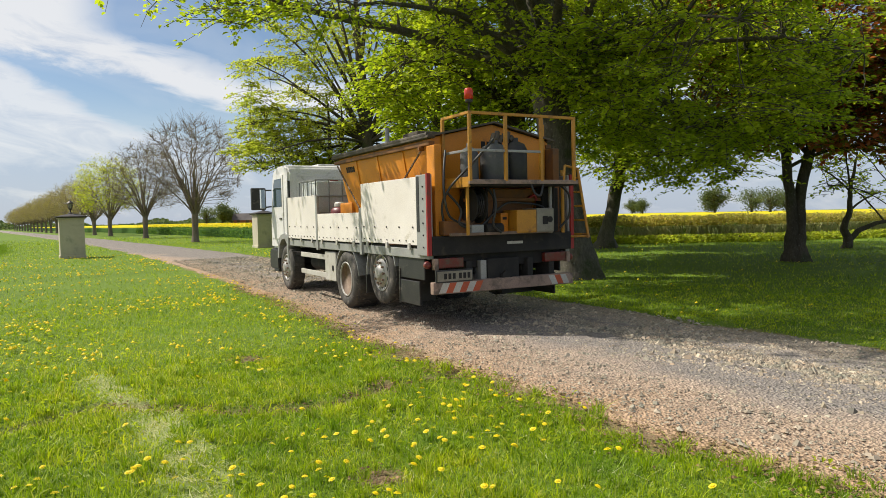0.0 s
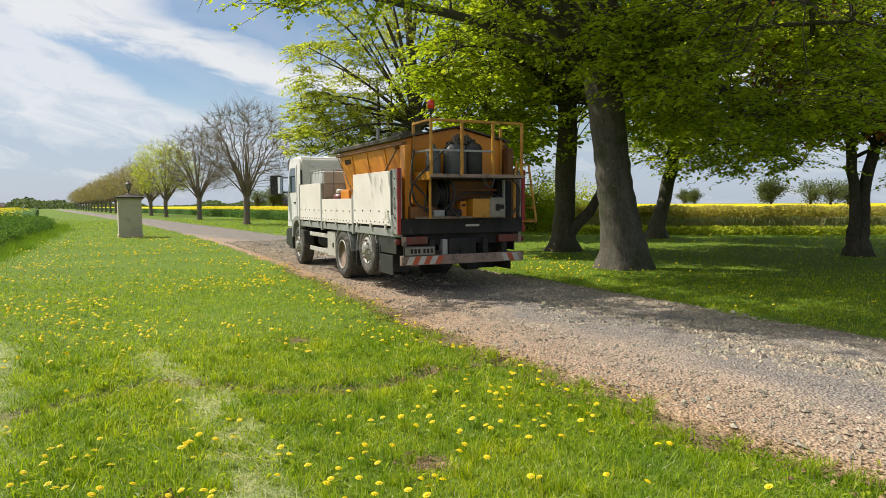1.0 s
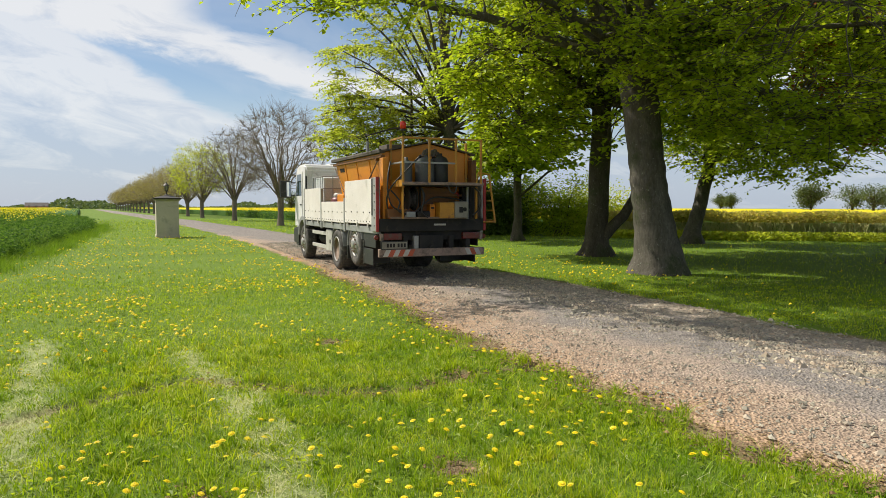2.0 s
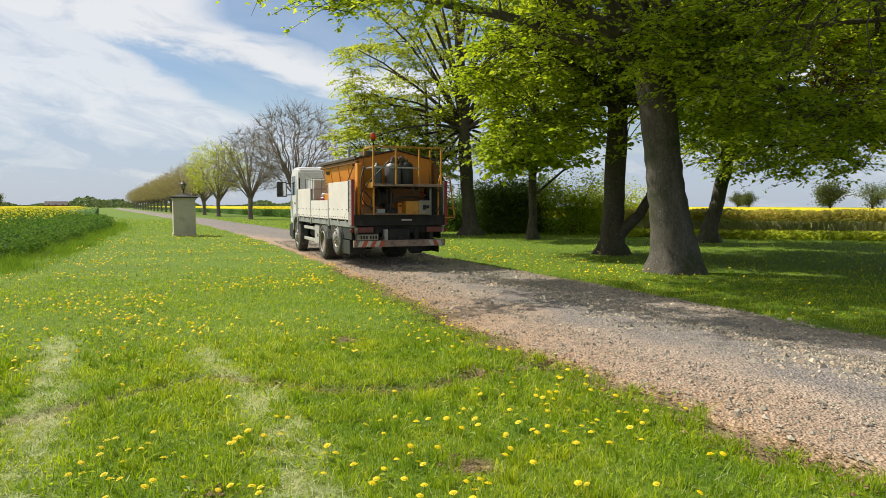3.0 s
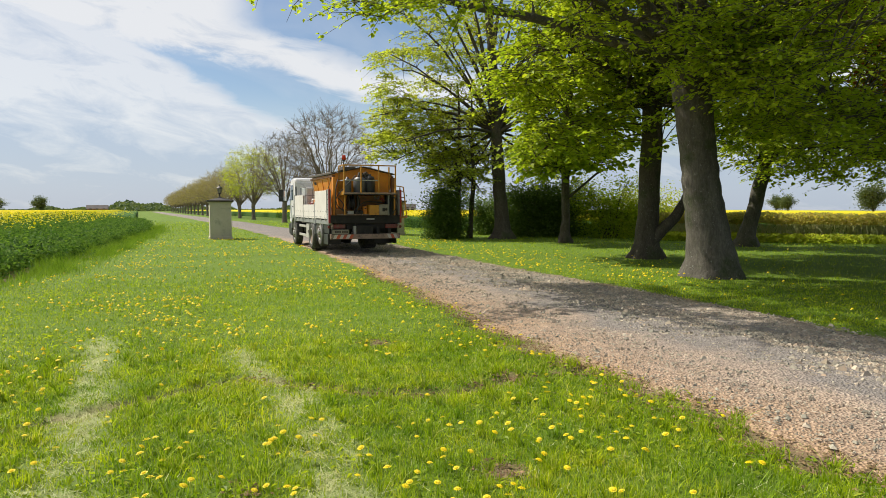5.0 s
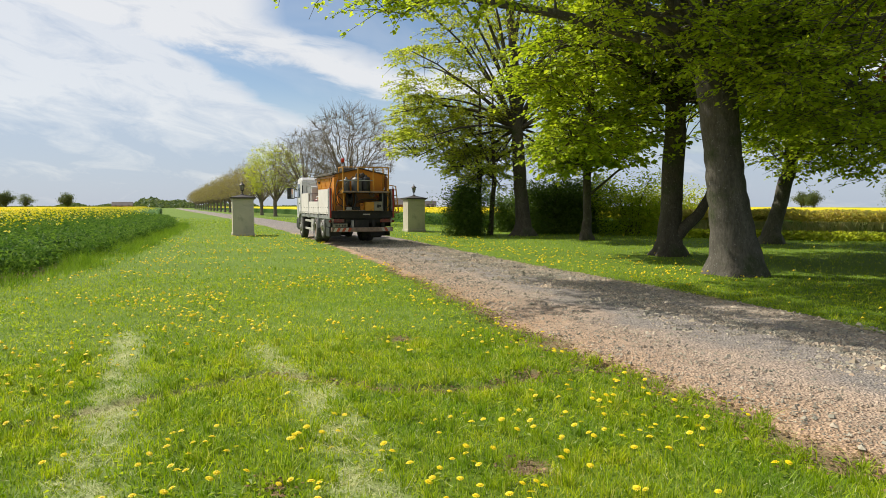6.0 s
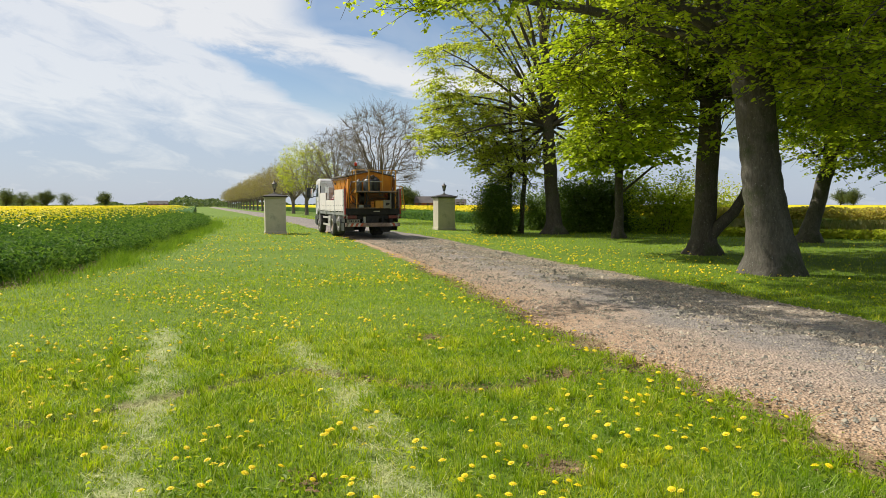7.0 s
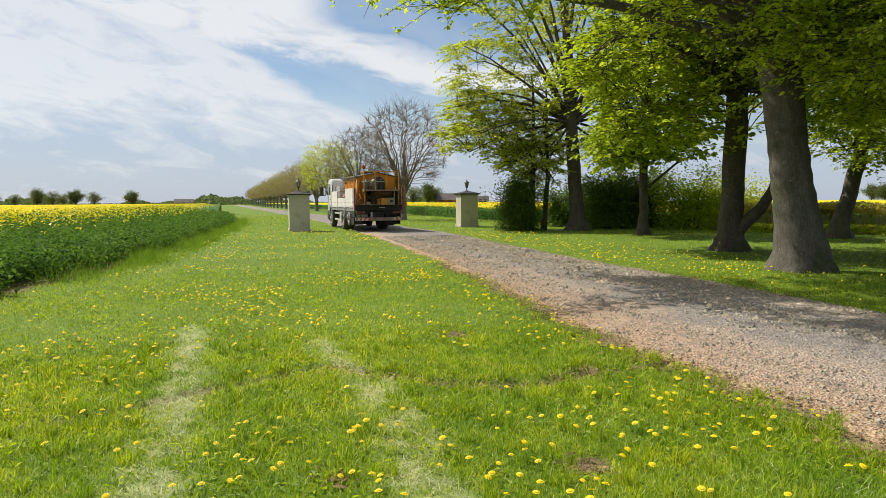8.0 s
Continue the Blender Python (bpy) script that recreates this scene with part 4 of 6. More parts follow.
def far_tree(h, r, leaves, size, seed, label):
    """A round-headed field tree: a trunk, limbs and clumps of foliage."""
    rng = np.random.default_rng(seed)
    root = empty("far_tree")
    wood = Geo()
    wood.tube([(0, 0, -.3), (0, 0, h * .2), (.1, 0, h * .5), (.1, 0, h * .85)], [.35, .26, .2, .06], 7)
    P = []
    for _ in range(38):
        d = rng.normal(0, 1, 3)
        d /= np.linalg.norm(d)
        e = d * rng.uniform(.45, 1) * (r, r, h * .36) + (0, 0, h * .6)
        wood.tube(curve3(np.array([.05, 0, h * rng.uniform(.2, .5)]), e * (.5, .5, .8), e, 4, rng, .1), np.linspace(.09, .03, 5), 4)
        k = leaves // 38
        P.append(e + rng.normal(0, 1, (k, 3)) * (r * .24, r * .24, h * .075))
    wood.put("trunk", "bark_dark", root)
    V, F = leaf_quads(np.concatenate(P), size, rng, .9, .8)
    raw("crown", V, F, "leaf_far_haze", root)
    return tagged(root, label, "tree", "distant trees")


def build_trees():
    # several high crown ellipsoids lie out of view, added to shade drive and lawn
    broad_tree("tree", (3.04, 17.5), [[(0, 0, -.15, .58), (-.05, 0, .5, .54), (-.22, 0, 1.7, .47), (-.40, 0, 3.0, .43), (-.58, .1, 4.6, .43), (-.75, .2, 7.0, .36), (-.8, .3, 10.5, .22), (-.8, .3, 13, .08)]],
               [(4.2, 17.5, 9.2, 6.2, 5.4, 3.6, 62), (5.9, 15.6, 4.9, 3.4, 2.4, 2.1, 150), (6.6, 18.4, 4.9, 3.4, 2.4, 1.9, 105), (.8, 16.4, 11.2, 7.0, 5.5, 2.4, 40), (-4.6, 15.8, 9.6, 4.2, 2.3, 1.0, 70), (-3.1, 12.7, 5.75, 1.6, .6, .3, 10), (-5.3, 12.0, 5.8, .5, .4, .2, 2), (1.0, 15.2, 6.6, 3.0, 1.4, 2.2, 42), (2.6, 16.2, 5.5, 1.3, .6, 1.1, 18), (-.5, 10.5, 8.6, 3.6, 1.0, .8, 46), (3.4, 12.0, 9.2, 4.0, 1.5, 1.0, 46), (0, 18.6, 9.8, 4.2, 3.0, 1.2, 30), (-1.5, 13.7, 10.3, 3.5, 2.0, 1.2, 40), (2.2, 13.8, 10.2, 4.0, 2.0, 1.5, 40), (-3.9, 11.9, 9.5, 1.9, 1.2, .7, 34)],
               .105, "leaf_deep", 11, "broad old park tree with thick grey trunk and green leaves", limbs=34, clump=.72, low=2.5, per=125, flare=1.26, thick=.30)
    broad_tree("tree", (2.0, 23.3), [[(0, 0, -.15, .42), (0, 0, .6, .37), (.05, 0, 2.2, .34), (.1, 0, 5, .32), (.2, 0, 9, .28), (.2, 0, 13, .1)]],
               [(2.6, 24, 9.6, 5.2, 5, 4.6, 85), (-.5, 23.0, 5.8, 2.3, 2.6, 2.8, 115), (1.4, 21.4, 6.4, 3.4, 1.4, 3.2, 70), (5.0, 25.0, 5.6, 2.6, 2.2, 1.9, 70), (6.6, 23.4, 7.8, 3.6, 2.5, 2.4, 90)],
               .14, "leaf_fresh", 12, "tall dark-trunked tree with a low side limb and light leaves", "bark_dark", limbs=22, clump=.8, low=2.7, per=105,
               side_limbs=[[(.1, -.1, .5, .2), (.45, -.15, .95, .19), (.85, -.15, 1.35, .17), (1.15, -.1, 1.9, .14), (1.4, 0, 2.7, .11), (1.5, .1, 3.8, .06)]])
    broad_tree("tree", (6.7, 31.3), [[(0, 0, -.15, .40), (.1, 0, .6, .33), (.4, 0, 1.8, .29), (.75, 0, 3.5, .27), (1.0, 0, 6, .25), (1.1, 0, 10, .1)]],
               [(8.5, 31, 8.0, 5.6, 5, 4.4, 180), (9.4, 29.5, 4.3, 4.2, 2.6, 1.5, 110)], .16, "leaf_deep", 13,
               "leaning grey-barked tree with drooping green branches", limbs=18, clump=.9, low=2.6, per=75)
    broad_tree("tree", (-.9, 32.6), [[(0, 0, -.1, .24), (0, 0, 1, .2), (.05, 0, 4, .17), (0, 0, 8, .08)]],
               [(-.3, 31.8, 6.2, 2.6, 2.4, 3.2, 100), (-1.6, 31.0, 4.0, 1.3, 1.2, .9, 26)], .25, "leaf_fresh", 14, "young slender tree with large drooping pale green leaves", "bark_dark", limbs=9, clump=.7, low=2.9, per=60, flat=.8,
               side_limbs=[[(0, 0, 2.0, .07), (.6, -.1, 2.5, .06), (1.4, -.1, 3.2, .05), (2.4, 0, 3.7, .03)]])
    # dark bark here puts the backlit look of the limbs into their colour
    broad_tree("tree", (-4.2, 36.0), [[(0, 0, -.15, .48), (-.05, 0, .7, .40), (-.22, 0, 2.8, .34), (-.4, 0, 5.5, .30), (-.55, 0, 8.3, .26), (-.75, 0, 11, .18), (-.8, 0, 14.5, .06)]],
               [(-7.6, 36.6, 8.6, 4.4, 3.2, 3.4, 128), (-5.2, 37.0, 13.0, 5.4, 3.6, 2.6, 75), (-1.2, 37.4, 9.0, 3.0, 2.6, 4.0, 90), (-8.8, 35.6, 5.0, 3.0, 2.4, 1.0, 48), (-6.6, 36.8, 3.9, 2.2, 1.6, 1.2, 48), (-9.4, 36.4, 6.4, 2.2, 1.8, 1.4, 44), (-2.4, 37.6, 4.6, 1.8, 1.4, 1.4, 34)],
               .125, "leaf_yellow", 15, "tall airy maple with spreading limbs and yellow-green spring leaves", "bark_dark", limbs=46, clump=.65, low=2.4, per=112, thick=.30)
    broad_tree("tree", (-6.6, 35.8), [[(0, 0, -.1, .16), (.05, 0, 2, .13), (.1, 0, 5, .10), (.0, 0, 8, .04)], [(.6, .2, -.1, .14), (.8, .2, 3, .11), (.7, .2, 7.4, .04)]],
               [(-6.6, 35.6, 4.4, 2.2, 1.6, 2.2, 62)], .14, "leaf_yellow", 16, "slim young twin-stemmed tree with sparse yellow-green leaves", "bark_dark", limbs=12, clump=.6, low=1.8, per=60, flare=1.2)
    broad_tree("tree", (10.6, 21.6), [[(-.08, 0, -.15, .25), (-.09, 0, .5, .20), (-.13, 0, 1.8, .16), (-.35, 0, 4, .13), (-.5, 0, 8, .07)], [(.08, 0, -.15, .25), (.09, 0, .5, .20), (.16, 0, 1.9, .17), (.5, 0, 4, .15), (.7, 0, 8.5, .08)]],
               [(10.9, 21, 6.6, 4.0, 3.2, 3.4, 230), (12.8, 20.4, 5.0, 3.0, 2.4, 1.8, 90)], .15, "leaf_copper", 17, "two-stemmed copper beech with dark reddish leaves", "bark_dark", limbs=12, clump=.75, low=2.9, per=105)
    broad_tree("tree", (16.5, 19.5), [[(0, 0, -.1, .30), (0, 0, 2, .25), (.1, 0, 6, .18), (0, 0, 10, .06)]],
               [(16.2, 19, 7.2, 4.2, 3.6, 3.8, 150)], .22, "leaf_deep", 18, "leafy green park tree beside the copper beech", "bark_dark", limbs=10, clump=.8, low=3.0, per=80)
    broad_tree("tree", (15.4, 27.4), [[(0, 0, -.1, .16), (.1, 0, .35, .15), (-.1, 0, .8, .13), (.15, 0, 1.5, .11), (.2, 0, 2.6, .07), (.4, 0, 3.8, .03)], [(.1, 0, .3, .11), (.5, 0, .7, .10), (1.1, 0, .95, .08), (1.9, 0, 1.1, .06), (2.6, .1, 1.6, .03)]],
               [(16.0, 27.2, 3.1, 2.2, 1.8, 1.1, 34)], .13, "leaf_fresh", 19, "small crooked old fruit tree with sparse fresh leaves", "bark_dark", limbs=9, clump=.5, low=1.3, per=34, flare=1.2)
    # shrubs at the wood's edge
    bush("bush", -7.2, 35.4, 1.5, 1.2, 2.7, 11000, .12, "leaf_bush", 31, "dense dark evergreen bush at the edge of the trees")
    bush("bush", -3.0, 38.6, 2.2, 1.6, 3.0, 10000, .15, "leaf_bush", 32, "dark green shrub behind the maple trunk")
    bush("bush", -1.6, 40.0, 2.0, 1.5, 2.9, 9000, .15, "leaf_bush", 33, "dark green shrub behind the young tree")
    bush("bush", 1.4, 38.5, 2.2, 1.6, 3.2, 6500, .14, "leaf_fresh", 34, "loose light green shrub with thin stems")
    bush("bush", 3.8, 40.0, 2.6, 1.6, 2.6, 6500, .14, "leaf_yellow", 35, "loose yellow-green shrub with thin stems")
    bush("bush", -5.6, 41.5, 2.0, 1.6, 2.3, 7000, .15, "leaf_bush", 36, "low dark shrub between the tree trunks")
    # the avenue beyond the gate
    trees = [bare_tree("avenue_tree", 9.6, 3.9, 41, "bare grey-brown roadside tree with fine twigs", 2600, "bud", .06, 3200, 260),
             bare_tree("avenue_tree", 9.3, 3.6, 42, "bare roadside tree with brownish buds", 3500, "bud", .09, 2600, 220),
             bare_tree("avenue_tree", 9.6, 4.2, 43, "roadside tree coming into pale green leaf", 9000, "leaf_yellow", .17, 1100),
             bare_tree("avenue_tree", 8.6, 4.4, 44, "roadside tree with olive-brown opening buds", 5200, "bud", .14, 900, 150)]
    for ob in trees:
        tagged(ob, group="trees of the avenue")
    spots = [54.7, 73.3, 95.0, 109, 123, 137, 151, 165, 179, 193, 207, 221, 236, 251, 267, 284, 302, 322, 344, 366]
    for i, u in enumerate(spots):
        v = 8.6 - .093 * (u - 54.7)
        p = W(u, v)
        m = Matrix.Translation((p.x, p.y, fall(p.x, p.y))) @ pose(0, 0, 0, 0, 0, 77 * i)
        if i < 4:
            trees[i].matrix_basis = m
        else:
            copy_thing(trees[3 if i % 3 else 2] if i < 6 else trees[3], m)
    # far trees on the horizon
    rng = np.random.default_rng(8)
    far = [far_tree(8.0, 3.3, 4200, .42, 51, "dull green distant tree on the horizon"),
           far_tree(6.6, 2.9, 1900, .34, 52, "airy distant tree coming into leaf")]
    places = [(53.5, 330), (51.0, 300), (48.3, 330), (47.3, 310), (45.8, 350), (44.6, 330), (42.0, 380), (20.2, 230), (19.0, 240), (18.3, 250),
              (-20.4, 190), (-15.0, 330), (-23.0, 175), (-24.3, 170), (-14.2, 340), (-25.4, 175), (46.6, 390), (49.6, 400)]
    for i, (az, d) in enumerate(places):
        m = pose(-d * math.sin(radians(az)), d * math.cos(radians(az)), fall(d, 0) - .1, 0, 0, 50 * i)
        if i < 2:
            far[i].matrix_basis = m
        else:
            copy_thing(far[0 if i in (10, 11, 14) else i % 2 if i < 10 else 1], m)
    # the long low line of far woods
    n = 15000
    az = np.radians(rng.uniform(14, 75, n))
    d = rng.uniform(520, 700, n)
    h = rng.uniform(0, 1, n) * np.maximum(3.2 + 2.2 * np.sin(az * 23) + 1.6 * np.sin(az * 61 + 1) + 1.2 * np.sin(az * 140), .8)
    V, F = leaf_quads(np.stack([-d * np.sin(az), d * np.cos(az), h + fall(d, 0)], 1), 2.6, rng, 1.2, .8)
    tagged(raw("far_woods", V, F, "leaf_far_haze"), "long low line of distant woods on the horizon", "woods", kind="stuff")
    # clipped hedge along the far side of the park
    n = 26000
    t = rng.uniform(0, 1, n)
    line = np.array([(4.0, 37.5), (8, 36.0), (16, 35.2), (26, 38.5), (40, 44)])
    s = t * (len(line) - 1.0001)
    i = s.astype(int)
    P = line[i] + (line[i + 1] - line[i]) * (s - i)[:, None]
    z = rng.uniform(.82, 1.36, n) + .12 * ripple(P[:, 0], P[:, 1], 1.1)
    q = np.column_stack([P + rng.normal(0, .32, (n, 2)), z])
    V, F = leaf_quads(q, .13, rng, 1.2)
    tagged(raw("hedge", V, F, "hedge_leaf"), "low clipped olive-brown hedge before the yellow field", "hedge", kind="stuff")
    g = Geo()
    for k in range(3400):
        j = rng.integers(0, n)
        p = np.array([P[j, 0], P[j, 1] - .42, 0]) + rng.normal(0, .10, 3) * (1, 1, 0)
        g.tube([p, p + (rng.normal(0, .05), rng.normal(0, .05), .5), p + (rng.normal(0, .15), 0, .85)], [.022, .018, .012], 3)
    tagged(g.put("hedge_stems", "straw"), "pale upright stems at the foot of the hedge", "hedge", kind="stuff")
    n = 12000
    j = rng.integers(0, len(P), n)
    q = np.column_stack([P[j] + (0, -.9) + rng.normal(0, .35, (n, 2)), rng.uniform(.02, .42, n)])
    V, F = leaf_quads(q, .17, rng, 1.0)
    tagged(raw("weeds", V, F, "leaf_yellow"), "low green weeds along the foot of the hedge", "weeds", kind="stuff")


build_trees()


# ---- gate pillars ----
def gate_pillar(m, label):
    root = empty("gate_pillar", m)
    a, h = .53, 1.88
    part("body", boxed(-a, a, -a, a, -.1, h, .015), "render", root)
    part("plinth", boxed(-a - .035, a + .035, -a - .035, a + .035, -.1, .14, .012), "render", root)
    part("moulding", boxed(-a - .06, a + .06, -a - .06, a + .06, h, h + .05, .012), "render", root)
    bm = bmesh.new()
    rings = []
    for r, z in ((a + .10, h + .05), (a + .12, h + .09), (a + .12, h + .12), (.18, h + .235), (.13, h + .25)):
        rings.append([bm.verts.new((x * r, y * r, z)) for x, y in ((-1, -1), (1, -1), (1, 1), (-1, 1))])
    for p, q in zip(rings, rings[1:]):
        for i in range(4):
            bm.faces.new((p[i], p[(i + 1) % 4], q[(i + 1) % 4], q[i]))
    bm.faces.new(rings[0][::-1]), bm.faces.new(rings[-1])
    part("cap", bm, "cap_metal", root, "dark weathered metal cap")
    lamp = part("lantern", lathe([(.11, h + .25), (.10, h + .28), (.035, h + .31), (.03, h + .44), (.06, h + .46), (.085, h + .48), (.085, h + .50), (.02, h + .505)], 12), "cap_metal", root, "black wrought-iron lantern")
    bm = bmesh.new()
    for i in range(6):
        t = math.pi / 3 * i
        c, s = math.cos(t), math.sin(t)
        rod(bm, (.075 * c, .075 * s, h + .50), (.125 * c, .125 * s, h + .74), .009, 5)
    part("lantern_frame", bm, "cap_metal", lamp)
    part("lantern_pane", lathe([(.066, h + .505), (.112, h + .735)], 6), "lantern_glass", lamp, "pale glass lantern panes")
    part("lantern_roof", lathe([(.16, h + .735), (.165, h + .75), (.09, h + .82), (.04, h + .86), (.02, h + .90), (.03, h + .925), (.006, h + .96)], 12), "cap_metal", lamp)
    return tagged(root, label, "gate pillar", "gate pillars beside the drive")


gate_pillar(pose(-18.62, 32.72, 0, 0, 0, 33), "pale rendered gate pillar with dark cap and black lantern")
gate_pillar(pose(-11.25, 39.75, 0, 0, 0, 33), "pale rendered gate pillar with dark cap and black lantern")


# ---- far farm buildings ----
def far_house(name, m, lx, ly, wall, roof, wall_mat, label):
    root = empty(name, m)
    part("wall", boxed(-lx / 2, lx / 2, -ly / 2, ly / 2, -.2, wall, 0), wall_mat, root)
    bm = bmesh.new()
    o = .5
    v = [bm.verts.new(p) for p in ((-lx / 2 - o, -ly / 2 - o, wall - .3), (lx / 2 + o, -ly / 2 - o, wall - .3), (lx / 2 + o, ly / 2 + o, wall - .3), (-lx / 2 - o, ly / 2 + o, wall - .3), (-lx / 2 - o, 0, wall + roof), (lx / 2 + o, 0, wall + roof))]
    for f in ((0, 1, 5, 4), (2, 3, 4, 5), (1, 2, 5), (3, 0, 4), (3, 2, 1, 0)):
        bm.faces.new([v[i] for i in f])
    part("roof", bm, "roof_far", root)
    for k in range(3):
        x = -lx / 3 + k * lx / 3
        part("window", boxed(x - .5, x + .5, -ly / 2 - .05, -ly / 2 + .1, 1.0, 2.2, 0), "roof_far", root)
    return tagged(root, label, "house")


far_house("farm_building", pose(-70, 229, fall(70, 229), 0, 0, 10), 9, 6, 2.2, 2.0, "brick_far", "low red-brick farm building with a dark roof")
far_house("farm_building", pose(-60.5, 232, fall(60.5, 232), 0, 0, 15), 5, 4, 1.9, 1.3, "wall_far", "small pale farm outbuilding with a dark roof")
far_house("farm_building", pose(-265, 335, fall(265, 335), 0, 0, 35), 10, 6, 2.0, 1.8, "brick_far", "long distant barn with a dark roof")


# ---- the spreader lorry: x to its right, y ahead, origin on the ground under its tail ----
WHEELS = []


def bolts(points, r, axis, mat, parent, name="bolt"):
    me = None
    for p in points:
        if me is None:
            bm = bmesh.new()
            rod(bm, (0, 0, 0), axis, r, 6)
            ob = part(name, bm, mat, parent)
            me = ob.data
        else:
            ob = new(name, me)
            ob.parent = parent
        ob.location = p


def wheel(truck, x, y, z, R, width, kind, rolls):
    """One wheel (a pair at the drive axle); its outside faces away from the chassis."""
    s = -1 if x < 0 else 1
    hub = empty("wheel", pose(x, y, z))
    hub.parent = truck
    w = width / 2

    def ring(pts):
        return lathe([(r, s * h) for r, h in pts], 36, "x")
    part("tyre", ring([(R * .56, -w * .7), (R * .62, -w * .95), (R * .86, -w), (R * .97, -w * .85), (R, -w * .6), (R, w * .6), (R * .97, w * .85), (R * .86, w), (R * .62, w * .95), (R * .56, w * .7)]), "tyre", hub, smooth=True)
    bm = bmesh.new()
    for i in range(40):
        a = 2 * math.pi * i / 40
        m = Matrix.Rotation(a, 4, "X") @ Matrix.Translation((0, 0, R))
        box(bm, -w * .75, w * .75, -.018, .018, -.012, .008, 0, m)
    part("tread", bm, "tyre", hub)
    if kind == "dish":
        part("rim", ring([(R * .60, w * .90), (R * .57, w * .93), (R * .53, w * .55), (R * .47, w * .0), (R * .30, -w * .10), (R * .22, w * .12), (R * .05, w * .16), (.001, w * .16)]), "rust", hub, "deeply dished rusty brown wheel rim", True)
        part("rim_edge", ring([(R * .60, w * .88), (R * .61, w * .97), (R * .565, w * .99), (R * .55, w * .85)]), "rim", hub, "dusty grey rim edge", True)
    else:
        part("rim", ring([(R * .60, w * .90), (R * .58, w * .99), (R * .54, w * .80), (R * .50, w * .75), (R * .42, w * 1.02), (R * .33, w * 1.12), (R * .28, w * 1.10), (R * .24, w * 1.18), (R * .20, w * 1.36), (R * .12, w * 1.40), (.001, w * 1.40)]), "rim", hub, "dusty grey wheel rim with bolts", True)
        for r, off, size, deep, x0, nm, mat in ((.34, 0, .019, .27, 1.05, "wheel_nut", "rust"), (.47, .5, .032, .05, .86, "hand_hole", "black_plastic")):
            spots = [2 * math.pi * (i + off) / 10 for i in range(10)]
            bolts([(s * w * x0, math.cos(a) * R * r, math.sin(a) * R * r) for a in spots], size, (s * w * deep, 0, 0), mat, hub, nm)
    if rolls:
        WHEELS.append((hub, x, y, z, R))
    return hub


def mudguard(truck, x0, x1, y, z, r, a0, a1, name="mudguard", mat="post_grey"):
    bm = bmesh.new()
    n = 14
    o, i = [], []
    for k in range(n + 1):
        a = radians(a0 + (a1 - a0) * k / n)
        for R, store in ((r, o), (r - .022, i)):
            store.append([bm.verts.new((x, y + R * math.cos(a), z + R * math.sin(a))) for x in (x0, x1)])
    for k in range(n):
        for p in (o, i):
            bm.faces.new((p[k][0], p[k][1], p[k + 1][1], p[k + 1][0]))
        for q in (0, 1):
            bm.faces.new((o[k][q], o[k + 1][q], i[k + 1][q], i[k][q]))
    bm.faces.new((o[0][0], o[0][1], i[0][1], i[0][0])), bm.faces.new((o[-1][0], o[-1][1], i[-1][1], i[-1][0]))
    bmesh.ops.recalc_face_normals(bm, faces=bm.faces)
    return part(name, bm, mat, truck, smooth=False)


def drop_side(truck, x, y0, y1, z0, z1, mat="board"):
    """A panelled drop side with seams, bolts and hinges."""
    s = -1 if x < 0 else 1
    b = part("drop_side", boxed(x - .02, x + .02, y0, y1, z0, z1, .006), mat, truck, "off-white dusty drop-side panel")
    k = int((y1 - y0) / .24)
    bolts([(x + s * .018, y0 + .12 + i * (y1 - y0 - .24) / k, z0 + .26) for i in range(k + 1) if i % 2 == 0], .013, (s * .016, 0, 0), "steel_dark", b)
    bolts([(x + s * .018, y0 + .12 + i * (y1 - y0 - .24) / k, z0 + .06) for i in range(k + 1)], .010, (s * .014, 0, 0), "steel_dark", b)
    for i in range(3):
        y = y0 + .25 + i * (y1 - y0 - .5) / 2
        part("hinge", boxed(x + s * .015, x + s * .04, y - .035, y + .035, z0 - .07, z0 + .03, .006), "white_worn", b)
    return b


